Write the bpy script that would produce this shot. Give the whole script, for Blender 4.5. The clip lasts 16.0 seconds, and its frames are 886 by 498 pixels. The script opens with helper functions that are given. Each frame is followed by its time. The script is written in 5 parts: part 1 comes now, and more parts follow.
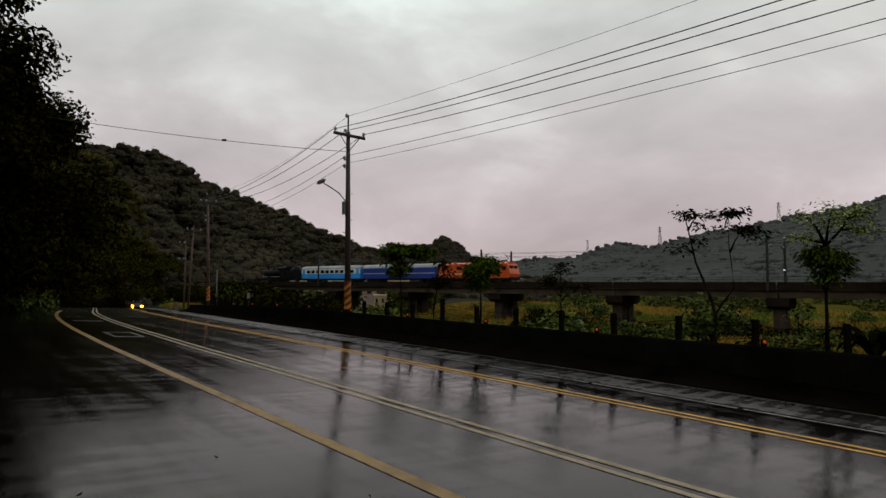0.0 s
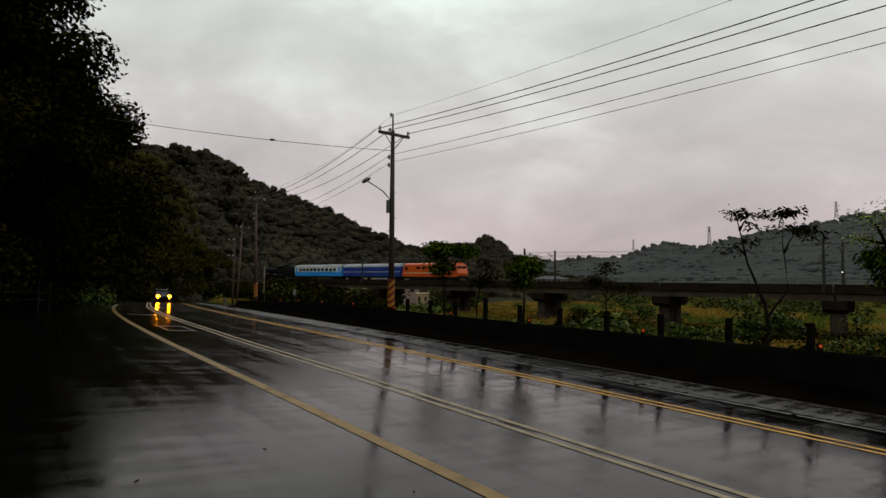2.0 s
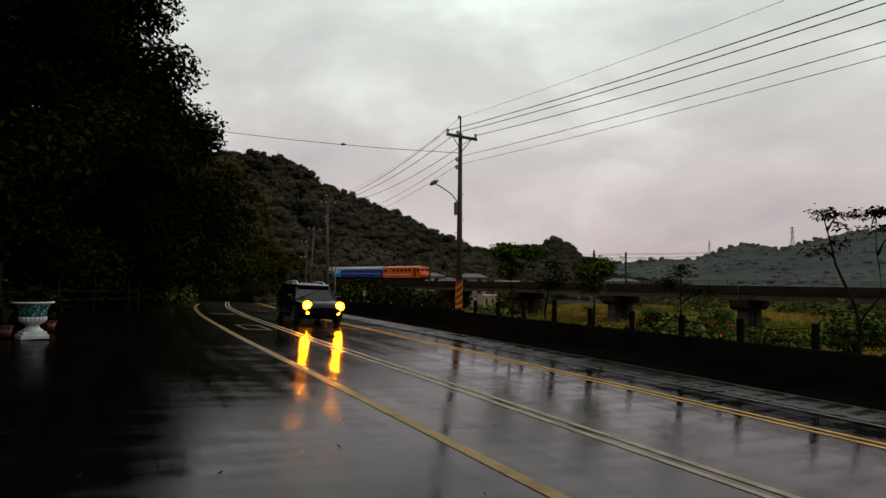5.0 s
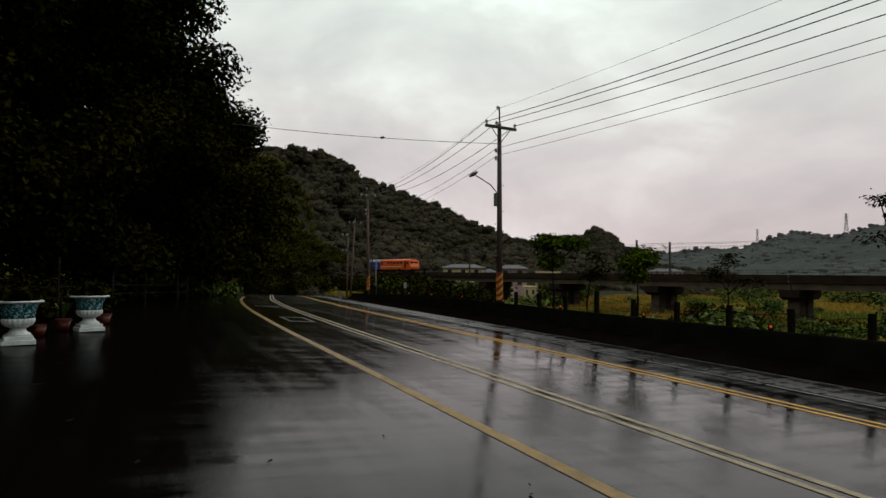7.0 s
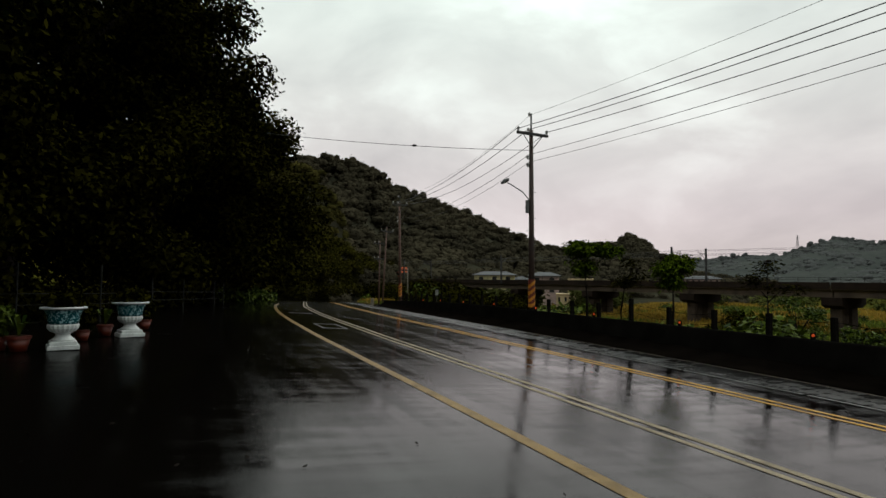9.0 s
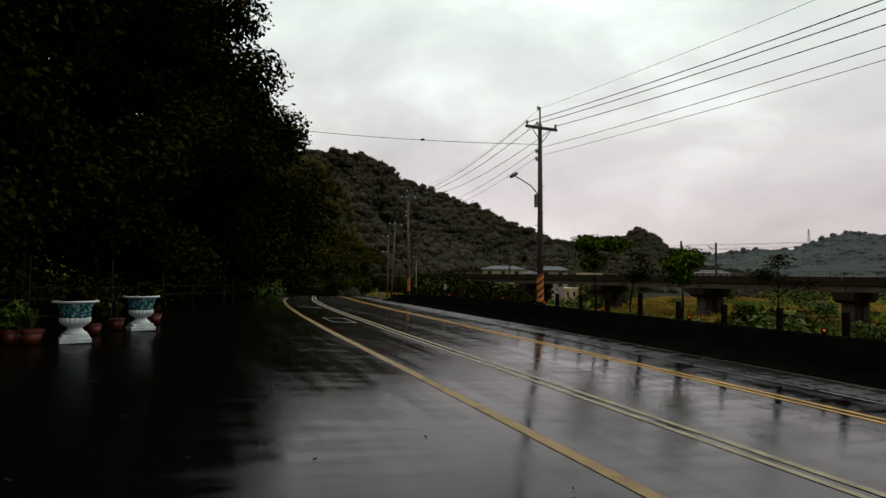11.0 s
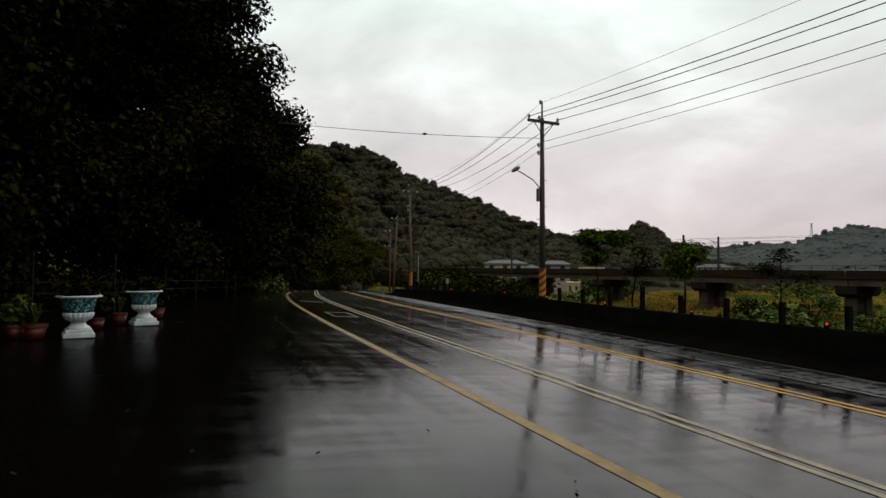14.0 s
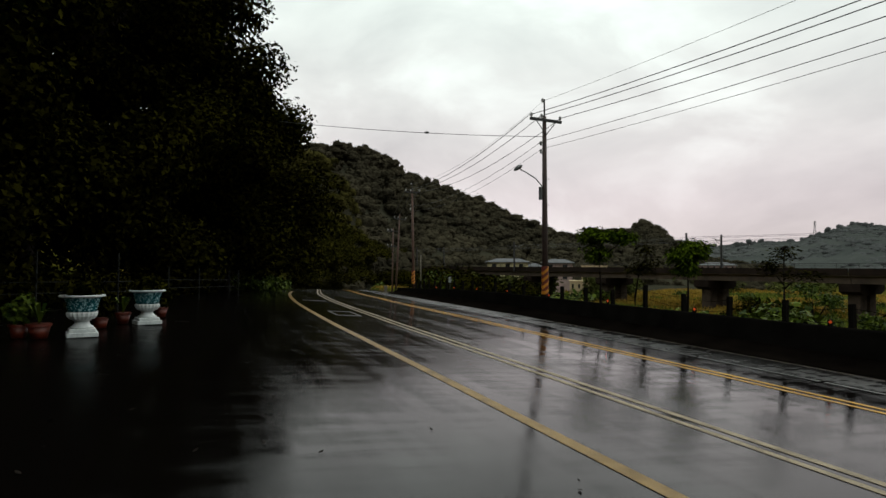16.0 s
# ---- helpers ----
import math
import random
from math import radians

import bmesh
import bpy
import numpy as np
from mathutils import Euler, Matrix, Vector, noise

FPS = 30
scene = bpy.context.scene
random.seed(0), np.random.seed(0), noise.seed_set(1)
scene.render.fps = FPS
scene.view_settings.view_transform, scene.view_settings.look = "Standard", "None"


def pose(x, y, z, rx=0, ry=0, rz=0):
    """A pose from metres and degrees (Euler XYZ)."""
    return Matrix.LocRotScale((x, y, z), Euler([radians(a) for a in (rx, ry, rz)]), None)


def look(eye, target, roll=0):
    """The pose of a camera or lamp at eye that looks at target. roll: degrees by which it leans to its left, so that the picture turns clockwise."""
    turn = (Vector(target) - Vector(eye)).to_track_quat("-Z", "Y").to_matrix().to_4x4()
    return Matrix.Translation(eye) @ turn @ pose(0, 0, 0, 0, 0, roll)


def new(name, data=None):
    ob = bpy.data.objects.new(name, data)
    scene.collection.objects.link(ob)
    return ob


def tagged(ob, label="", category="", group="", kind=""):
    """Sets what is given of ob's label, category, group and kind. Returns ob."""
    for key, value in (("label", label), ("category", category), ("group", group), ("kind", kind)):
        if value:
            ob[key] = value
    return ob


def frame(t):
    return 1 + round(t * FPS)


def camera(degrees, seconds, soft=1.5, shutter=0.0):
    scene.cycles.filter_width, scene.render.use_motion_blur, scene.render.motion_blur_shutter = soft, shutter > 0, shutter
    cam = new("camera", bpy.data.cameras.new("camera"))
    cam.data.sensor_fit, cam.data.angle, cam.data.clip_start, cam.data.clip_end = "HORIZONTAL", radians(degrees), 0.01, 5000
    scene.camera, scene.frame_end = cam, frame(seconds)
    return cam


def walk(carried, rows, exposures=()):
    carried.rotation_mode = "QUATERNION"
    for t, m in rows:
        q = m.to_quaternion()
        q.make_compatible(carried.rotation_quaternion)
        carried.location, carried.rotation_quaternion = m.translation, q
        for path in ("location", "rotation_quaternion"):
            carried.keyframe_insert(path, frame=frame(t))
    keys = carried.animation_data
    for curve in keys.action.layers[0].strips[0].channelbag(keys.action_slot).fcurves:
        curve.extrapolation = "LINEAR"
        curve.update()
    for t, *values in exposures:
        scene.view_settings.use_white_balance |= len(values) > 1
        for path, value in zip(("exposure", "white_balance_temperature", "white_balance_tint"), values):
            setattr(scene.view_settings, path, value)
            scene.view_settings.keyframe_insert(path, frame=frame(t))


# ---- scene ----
cam = camera(70.7, 16.0)
EYE = 1.65
# seconds, yaw, pitch, roll of a camera that is held in one place and panned along the road
ROWS = [
    (0, -38.75, 2.95, -0.0),
    (0.5, -37.56, 2.94, -0.23),
    (1, -36.59, 2.9, -0.31),
    (1.5, -35.78, 2.86, -0.43),
    (2, -34.85, 2.8, -0.58),
    (2.5, -33.95, 2.83, -0.63),
    (3, -32.76, 3.04, -0.58),
    (3.5, -31.77, 3.14, -0.38),
    (4, -30.77, 3.13, -0.68),
    (6.5, -25.88, 2.28, -0.36),
    (7, -25.07, 2.09, -0.38),
    (7.5, -24.32, 2.03, -0.38),
    (8, -23.46, 2.19, -0.41),
    (8.5, -22.85, 2.45, -0.56),
    (9, -22.2, 2.73, -0.4),
    (11.5, -21.42, 2.14, -0.45),
    (12, -21.43, 2.15, -0.48),
    (12.5, -21.45, 2.18, -0.64),
    (13, -21.36, 2.17, -0.62),
    (13.5, -21.24, 1.97, -0.43),
    (14, -21.24, 1.68, -0.35),
    (14.5, -21.14, 1.53, -0.33),
    (15, -20.98, 1.51, -0.29),
    (15.5, -20.93, 1.57, -0.24),
    (16, -21.01, 1.56, -0.22),
]
EXPOSURES = [(0.0, -0.05, 6600, 11), (2.0, 0.02, 6600, 8.5), (4.2, 0.06, 6600, 7), (7.0, 0.27, 6550, 5.5), (9.0, 0.35, 6500, 4), (12.0, 0.41, 6450, 4), (16.0, 0.47, 6450, 4)]
# the eye drifts a hand's width to the left as the camera turns
walk(cam, [(t, pose(0.06 - 0.11 * (yaw + 38.75) / 17.7, 0, EYE, 90 + pitch, roll, yaw)) for t, yaw, pitch, roll in ROWS], EXPOSURES)

# ---- light ----
world = bpy.data.worlds.new("overcast_sky")
scene.world = world
world.use_nodes = True
wn, wl = world.node_tree.nodes, world.node_tree.links
wn.clear()


def node(tree, kind, **values):
    n = tree.nodes.new(kind)
    for key, value in values.items():
        if key in n.inputs:
            n.inputs[key].default_value = value
        else:
            setattr(n, key, value)
    return n


def ramp(tree, stops):
    r = tree.nodes.new("ShaderNodeValToRGB")
    el = r.color_ramp.elements
    while len(el) < len(stops):
        el.new(0.5)
    for e, (p, c) in zip(el, stops):
        e.position, e.color = p, (*c, 1)
    return r


SUN_UP, SUN_TURN = radians(38), radians(70)
wt = world.node_tree
sky = node(wt, "ShaderNodeTexSky", sky_type="NISHITA", sun_disc=False, sun_elevation=SUN_UP, sun_rotation=SUN_TURN)
coord = node(wt, "ShaderNodeTexCoord")
split = node(wt, "ShaderNodeSeparateXYZ")
wl.new(coord.outputs["Generated"], split.inputs[0])
# cloud deck: grey-violet low down, paler higher up
height = ramp(wt, [(0.0, (0.425, 0.362, 0.372)), (0.10, (0.447, 0.389, 0.400)), (0.22, (0.465, 0.443, 0.438)), (0.42, (0.555, 0.595, 0.565)), (1.0, (0.61, 0.645, 0.62))])
wl.new(split.outputs["Z"], height.inputs[0])
stretch = node(wt, "ShaderNodeMapping")
stretch.inputs["Scale"].default_value = (1.0, 1.0, 2.2)
wl.new(coord.outputs["Generated"], stretch.inputs[0])
puffs = node(wt, "ShaderNodeTexNoise", Scale=3.4, Detail=6.0, Roughness=0.52, Distortion=0.35)
wl.new(stretch.outputs[0], puffs.inputs["Vector"])
contrast = ramp(wt, [(0.30, (0.80, 0.79, 0.81)), (0.52, (1.0, 0.99, 1.0)), (0.72, (1.28, 1.32, 1.32))])
wl.new(puffs.outputs["Fac"], contrast.inputs[0])
clouds = node(wt, "ShaderNodeMix", data_type="RGBA", blend_type="MULTIPLY")
clouds.inputs[0].default_value = 1.0
wl.new(height.outputs[0], clouds.inputs[6])
wl.new(contrast.outputs[0], clouds.inputs[7])
deck_light = node(wt, "ShaderNodeBackground", Strength=1.32)
wl.new(clouds.outputs[2], deck_light.inputs["Color"])
sky_light = node(wt, "ShaderNodeBackground", Strength=0.05)
wl.new(sky.outputs[0], sky_light.inputs["Color"])
both = node(wt, "ShaderNodeMixShader", Fac=0.94)
wl.new(sky_light.outputs[0], both.inputs[1])
wl.new(deck_light.outputs[0], both.inputs[2])
wl.new(both.outputs[0], node(wt, "ShaderNodeOutputWorld").inputs[0])

sun = new("sun", bpy.data.lights.new("sun", "SUN"))
sun.data.energy, sun.data.angle, sun.data.color = 0.5, radians(25), (1.0, 0.96, 0.92)
sun.matrix_world = look((120 * math.sin(SUN_TURN), 120 * math.cos(SUN_TURN), 94), (0, 0, 0))


# ---- materials ----
def mat(name, a, b, scale=4.0, rough=0.7, rough_var=0.1, bump=0.2, metal=0.0, fine=40.0, per=0.0, spec=0.5, coat=0.0, deep=0.02):
    """Two colours mixed by a large and a fine noise; per: variation from object or island to island."""
    m = bpy.data.materials.new(name)
    m.use_nodes = True
    t = m.node_tree
    bsdf = t.nodes["Principled BSDF"]
    tc = node(t, "ShaderNodeTexCoord")
    big = node(t, "ShaderNodeTexNoise", Scale=scale, Detail=5.0, Roughness=0.6)
    small = node(t, "ShaderNodeTexNoise", Scale=fine, Detail=3.0, Roughness=0.6)
    for n in (big, small):
        t.links.new(tc.outputs["Object"], n.inputs["Vector"])
    mixv = node(t, "ShaderNodeMath", operation="MULTIPLY_ADD")
    mixv.inputs[1].default_value, mixv.inputs[2].default_value = 0.45, -0.22
    t.links.new(small.outputs["Fac"], mixv.inputs[0])
    add = node(t, "ShaderNodeMath", operation="ADD")
    t.links.new(big.outputs["Fac"], add.inputs[0])
    t.links.new(mixv.outputs[0], add.inputs[1])
    source = add
    if per:
        geo = node(t, "ShaderNodeNewGeometry")
        shift = node(t, "ShaderNodeMath", operation="MULTIPLY_ADD")
        shift.inputs[1].default_value, shift.inputs[2].default_value = per, -per / 2
        t.links.new(geo.outputs["Random Per Island"], shift.inputs[0])
        source = node(t, "ShaderNodeMath", operation="ADD")
        t.links.new(add.outputs[0], source.inputs[0])
        t.links.new(shift.outputs[0], source.inputs[1])
    r = ramp(t, [(0.3, a), (0.7, b)])
    t.links.new(source.outputs[0], r.inputs[0])
    t.links.new(r.outputs[0], bsdf.inputs["Base Color"])
    rv = node(t, "ShaderNodeMapRange")
    rv.inputs["To Min"].default_value, rv.inputs["To Max"].default_value = max(0.02, rough - rough_var), min(1, rough + rough_var)
    t.links.new(small.outputs["Fac"], rv.inputs[0])
    t.links.new(rv.outputs[0], bsdf.inputs["Roughness"])
    if bump:
        bp = node(t, "ShaderNodeBump", Strength=bump, Distance=deep)
        t.links.new(small.outputs["Fac"], bp.inputs["Height"])
        t.links.new(bp.outputs[0], bsdf.inputs["Normal"])
    bsdf.inputs["Metallic"].default_value = metal
    bsdf.inputs["Specular IOR Level"].default_value = spec
    bsdf.inputs["Coat Weight"].default_value = coat
    return m


def glow(name, colour, strength):
    m = bpy.data.materials.new(name)
    m.use_nodes = True
    b = m.node_tree.nodes["Principled BSDF"]
    b.inputs["Base Color"].default_value = (*colour, 1)
    b.inputs["Emission Color"].default_value = (*colour, 1)
    b.inputs["Emission Strength"].default_value = strength
    return m


def leaf_mat(name, a, b, rough=0.55, spec=0.12, per=0.5, scale=0.35):
    """Leaves: colour varies leaf by leaf and branch by branch."""
    return mat(name, a, b, scale=scale, rough=rough, rough_var=0.1, bump=0.0, fine=3.0, per=per, spec=spec)


def wet_asphalt(name="wet_asphalt", dry=0.25, film=0.075, relief=0.006, grain=55.0, ior=1.245):
    """Rain-soaked asphalt: films of water between rougher, drier streaks."""
    m = bpy.data.materials.new(name)
    m.use_nodes = True
    t = m.node_tree
    bsdf = t.nodes["Principled BSDF"]
    tc = node(t, "ShaderNodeTexCoord")
    along = node(t, "ShaderNodeMapping")
    along.inputs["Scale"].default_value = (2.2, 0.07, 1.0)
    across = node(t, "ShaderNodeMapping")
    across.inputs["Rotation"].default_value = (0, 0, radians(24))
    across.inputs["Scale"].default_value = (0.45, 3.6, 1.0)
    for n in (along, across):
        t.links.new(tc.outputs["Object"], n.inputs[0])
    ruts = node(t, "ShaderNodeTexNoise", Scale=1.0, Detail=4.0, Roughness=0.6)
    t.links.new(along.outputs[0], ruts.inputs["Vector"])
    films = node(t, "ShaderNodeTexNoise", Scale=1.0, Detail=5.0, Roughness=0.65)
    t.links.new(across.outputs[0], films.inputs["Vector"])
    grit = node(t, "ShaderNodeTexNoise", Scale=grain, Detail=4.0, Roughness=0.7)
    t.links.new(tc.outputs["Object"], grit.inputs["Vector"])
    patch = node(t, "ShaderNodeTexNoise", Scale=0.5, Detail=6.0, Roughness=0.6)
    t.links.new(tc.outputs["Object"], patch.inputs["Vector"])
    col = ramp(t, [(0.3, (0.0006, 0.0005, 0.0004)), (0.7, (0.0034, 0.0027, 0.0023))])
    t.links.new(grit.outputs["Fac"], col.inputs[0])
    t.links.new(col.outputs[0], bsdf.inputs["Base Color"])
    s1 = node(t, "ShaderNodeMath", operation="ADD")
    t.links.new(ruts.outputs["Fac"], s1.inputs[0])
    t.links.new(films.outputs["Fac"], s1.inputs[1])
    s2 = node(t, "ShaderNodeMath", operation="MULTIPLY_ADD")
    s2.inputs[1].default_value = 0.6
    t.links.new(patch.outputs["Fac"], s2.inputs[0])
    t.links.new(s1.outputs[0], s2.inputs[2])
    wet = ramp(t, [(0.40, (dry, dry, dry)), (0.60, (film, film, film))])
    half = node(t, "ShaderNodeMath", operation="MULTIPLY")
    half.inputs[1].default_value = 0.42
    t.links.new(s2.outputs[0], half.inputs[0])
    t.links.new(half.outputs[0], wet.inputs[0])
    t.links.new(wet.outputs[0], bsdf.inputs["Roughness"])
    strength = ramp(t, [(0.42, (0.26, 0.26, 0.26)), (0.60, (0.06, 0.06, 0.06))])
    t.links.new(half.outputs[0], strength.inputs[0])
    bp = node(t, "ShaderNodeBump", Distance=relief)
    t.links.new(strength.outputs[0], bp.inputs["Strength"])
    t.links.new(grit.outputs["Fac"], bp.inputs["Height"])
    t.links.new(bp.outputs[0], bsdf.inputs["Normal"])
    bsdf.inputs["IOR"].default_value = ior
    bsdf.inputs["Specular Tint"].default_value = (0.97, 0.90, 0.88, 1)
    return m


ASPHALT = wet_asphalt()
GUTTER = wet_asphalt("gritty_wet_asphalt", 0.55, 0.20, 0.060, 10.0, 1.29)
# IOR cut to 1.05, standing in for the trees' dark reflection in the lay-by
DULL_ASPHALT = wet_asphalt("dulled_lay_by_asphalt", 0.30, 0.14, 0.006, 45.0, 1.05)
CREAM = mat("cream_road_paint", (0.13, 0.080, 0.026), (0.30, 0.195, 0.075), 3, 0.4, 0.1, 0.25, fine=60, spec=0.08)
WHITE_LINE = mat("white_road_paint", (0.14, 0.108, 0.062), (0.32, 0.252, 0.158), 3, 0.4, 0.1, 0.25, fine=60, spec=0.08)
YELLOW_LINE = mat("yellow_road_paint", (0.23, 0.100, 0.003), (0.58, 0.30, 0.011), 2, 0.4, 0.1, 0.25, fine=50, spec=0.08)
FAINT_LINE = mat("worn_white_paint", (0.008, 0.007, 0.006), (0.055, 0.045, 0.035), 5, 0.35, 0.1, 0.25, fine=60, spec=0.15)
SOIL = mat("grassy_soil", (0.030, 0.040, 0.006), (0.085, 0.068, 0.013), 0.15, 0.9, 0.05, 0.5, fine=3, spec=0.0)
# barrier concrete: near-black base colour
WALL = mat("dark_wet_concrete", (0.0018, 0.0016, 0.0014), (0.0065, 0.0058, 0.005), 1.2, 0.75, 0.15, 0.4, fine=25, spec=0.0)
JOINT = mat("worn_pale_joint", (0.010, 0.007, 0.005), (0.075, 0.052, 0.036), 5, 0.5, 0.1, 0.3, fine=30, spec=0.1)
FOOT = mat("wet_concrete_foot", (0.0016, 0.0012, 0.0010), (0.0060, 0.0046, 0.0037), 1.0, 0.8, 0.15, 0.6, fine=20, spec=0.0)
DASH = mat("thin_white_road_paint", (0.014, 0.0135, 0.013), (0.17, 0.165, 0.16), 4, 0.4, 0.1, 0.25, fine=40, spec=0.1)
# parapets and pier caps: dark brown, darker than the girders
PARAPET = mat("dark_brown_parapet", (0.006, 0.0036, 0.0024), (0.022, 0.0135, 0.0095), 0.5, 0.85, 0.1, 0.3, fine=6, spec=0.1)
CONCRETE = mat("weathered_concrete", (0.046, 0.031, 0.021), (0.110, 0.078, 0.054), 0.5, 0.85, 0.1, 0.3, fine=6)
# darkened pier colour holds the shade under the deck
PIER = mat("shaded_pier_concrete", (0.013, 0.009, 0.0064), (0.065, 0.046, 0.033), 0.7, 0.85, 0.1, 0.3, fine=6, spec=0.1)
DARKMETAL = mat("dark_metal", (0.012, 0.012, 0.013), (0.035, 0.033, 0.032), 6, 0.5, 0.15, 0.1, metal=0.4)
POST = mat("dark_fence_post", (0.0035, 0.003, 0.0026), (0.011, 0.0095, 0.008), 4, 0.8, 0.1, 0.4, spec=0.0)
POLEWOOD = mat("creosoted_pole", (0.009, 0.004, 0.003), (0.042, 0.017, 0.011), 2, 0.7, 0.1, 0.4, fine=30)
POLE_GREY = mat("red_brown_pole", (0.045, 0.020, 0.013), (0.11, 0.054, 0.037), 2, 0.75, 0.1, 0.3, fine=30)
STRIPE_Y = mat("reflective_yellow", (0.42, 0.15, 0.010), (0.62, 0.26, 0.02), 5, 0.4, 0.1, 0.1)
STRIPE_D = mat("dark_red_band", (0.085, 0.012, 0.008), (0.17, 0.024, 0.014), 5, 0.5, 0.1, 0.1)
WIRE = mat("weathered_cable", (0.02, 0.02, 0.022), (0.04, 0.04, 0.042), 8, 0.6, 0.1, 0.0)
PORCELAIN = mat("grey_insulator", (0.12, 0.11, 0.11), (0.30, 0.28, 0.27), 9, 0.3, 0.1, 0.0)
LAMPGREY = mat("lamp_grey", (0.05, 0.05, 0.052), (0.10, 0.10, 0.10), 9, 0.4, 0.1, 0.0)
BARK = mat("wet_bark", (0.004, 0.0028, 0.0022), (0.016, 0.0115, 0.0085), 3, 0.8, 0.1, 0.6, fine=25, spec=0.05)
# shade and leaf highlights are put into this near-black to olive range
LEAF_DARK = leaf_mat("shade_toned_foliage", (0.0010, 0.0016, 0.0003), (0.022, 0.0200, 0.0024), spec=0.0, per=0.8)
LEAF_WARM = leaf_mat("olive_foliage", (0.0095, 0.0105, 0.0020), (0.054, 0.048, 0.0078), spec=0.0)
LEAF_MID = leaf_mat("mid_foliage", (0.013, 0.024, 0.003), (0.074, 0.098, 0.011), spec=0.03)
LEAF_SAP = leaf_mat("sapling_foliage", (0.010, 0.020, 0.0012), (0.085, 0.122, 0.008), spec=0.0)
LEAF_LIGHT = leaf_mat("young_foliage", (0.12, 0.16, 0.018), (0.28, 0.32, 0.045))
VALLEY = leaf_mat("valley_scrub", (0.030, 0.038, 0.009), (0.075, 0.080, 0.022), 0.85, 0.0, 0.2, 0.08)
GRASS_G = leaf_mat("green_grass", (0.040, 0.064, 0.006), (0.14, 0.165, 0.017), 0.6)
GRASS_Y = leaf_mat("dry_reeds", (0.15, 0.092, 0.012), (0.34, 0.215, 0.030), 0.7)
WOODS_NEAR = mat("hill_woods", (0.024, 0.0215, 0.0145), (0.066, 0.0570, 0.0360), 0.04, 0.9, 0.05, 1.0, fine=1.5, per=0.10, spec=0.0, deep=0.7)
WOODS_SPUR = leaf_mat("spur_woods", (0.020, 0.0190, 0.0060), (0.062, 0.054, 0.0150), 0.9, 0.0, 0.3, 0.06)
# drizzle haze is put into this paler blue-grey leaf colour
WOODS_FAR = leaf_mat("haze_toned_far_woods", (0.062, 0.065, 0.064), (0.088, 0.092, 0.089), 0.95, 0.0, 0.03, 0.012)
HILLSOIL = mat("hill_undergrowth", (0.026, 0.025, 0.017), (0.046, 0.043, 0.029), 0.05, 0.95, 0.03, 0.2, fine=1, spec=0.0)
# same haze painted in: paler and greyer than the near hill
HILLSOIL_FAR = mat("haze_toned_far_canopy", (0.044, 0.049, 0.046), (0.066, 0.071, 0.065), 0.012, 0.95, 0.03, 0.0, fine=0.12, spec=0.0)


# ---- building blocks ----
def fast_mesh(name, verts, faces):
    """A mesh from arrays: verts (n, 3), faces (m, k)."""
    verts, faces = np.asarray(verts, np.float32), np.asarray(faces, np.int32)
    me = bpy.data.meshes.new(name)
    me.vertices.add(len(verts))
    me.vertices.foreach_set("co", verts.ravel())
    me.loops.add(faces.size)
    me.loops.foreach_set("vertex_index", faces.ravel())
    me.polygons.add(len(faces))
    me.polygons.foreach_set("loop_start", np.arange(0, faces.size, faces.shape[1], dtype=np.int32))
    me.polygons.foreach_set("loop_total", np.full(len(faces), faces.shape[1], np.int32))
    me.update(calc_edges=True)
    return me


def array_part(name, verts, faces, material, parent=None, label="", smooth=False):
    me = fast_mesh(name, verts, faces)
    me.materials.append(material)
    if smooth:
        me.polygons.foreach_set("use_smooth", np.ones(len(me.polygons), bool))
    ob = new(name, me)
    ob.parent = parent
    return tagged(ob, label)


def part(name, bm, material, parent=None, label="", smooth=False):
    """One bmesh as one mesh object under a thing or a part."""
    bmesh.ops.recalc_face_normals(bm, faces=bm.faces)
    me = bpy.data.meshes.new(name)
    bm.to_mesh(me)
    bm.free()
    me.materials.append(material)
    for p in me.polygons:
        p.use_smooth = smooth
    ob = new(name, me)
    ob.parent = parent
    return tagged(ob, label)


def thing(name, m, label, category, group="", kind=""):
    ob = new(name)
    ob.matrix_basis = m
    ob.empty_display_size = 0.2
    return tagged(ob, label, category, group, kind)


def box(bm, c, s, bevel=0.0, m=None):
    r = bmesh.ops.create_cube(bm, size=1, matrix=Matrix.Translation(c) @ Matrix.Diagonal((*s, 1)))
    vs = r["verts"]
    if bevel:
        es = list({e for v in vs for e in v.link_edges})
        vs = list({v for v in vs} | {v for f in bmesh.ops.bevel(bm, geom=es, offset=bevel, segments=2, affect="EDGES", profile=0.5)["faces"] for v in f.verts})
    if m is not None:
        bmesh.ops.transform(bm, matrix=m, verts=[v for v in vs if v.is_valid])
    return bm


def boxed(c, s, bevel=0.0, m=None):
    return box(bmesh.new(), c, s, bevel, m)


def tube(bm, pts, radii, n=8, cap=True):
    """A round bar along pts."""
    pts = [Vector(p) for p in pts]
    if not isinstance(radii, (list, tuple)):
        radii = [radii] * len(pts)
    rings = []
    for i, p in enumerate(pts):
        d = (pts[min(i + 1, len(pts) - 1)] - pts[max(i - 1, 0)]).normalized()
        q = d.to_track_quat("Z", "Y")
        rings.append([bm.verts.new(p + q @ Vector((radii[i] * math.cos(a), radii[i] * math.sin(a), 0))) for a in [2 * math.pi * k / n for k in range(n)]])
    for a, b in zip(rings, rings[1:]):
        for k in range(n):
            bm.faces.new((a[k], a[(k + 1) % n], b[(k + 1) % n], b[k]))
    if cap:
        bm.faces.new(rings[0][::-1])
        bm.faces.new(rings[-1])
    return bm


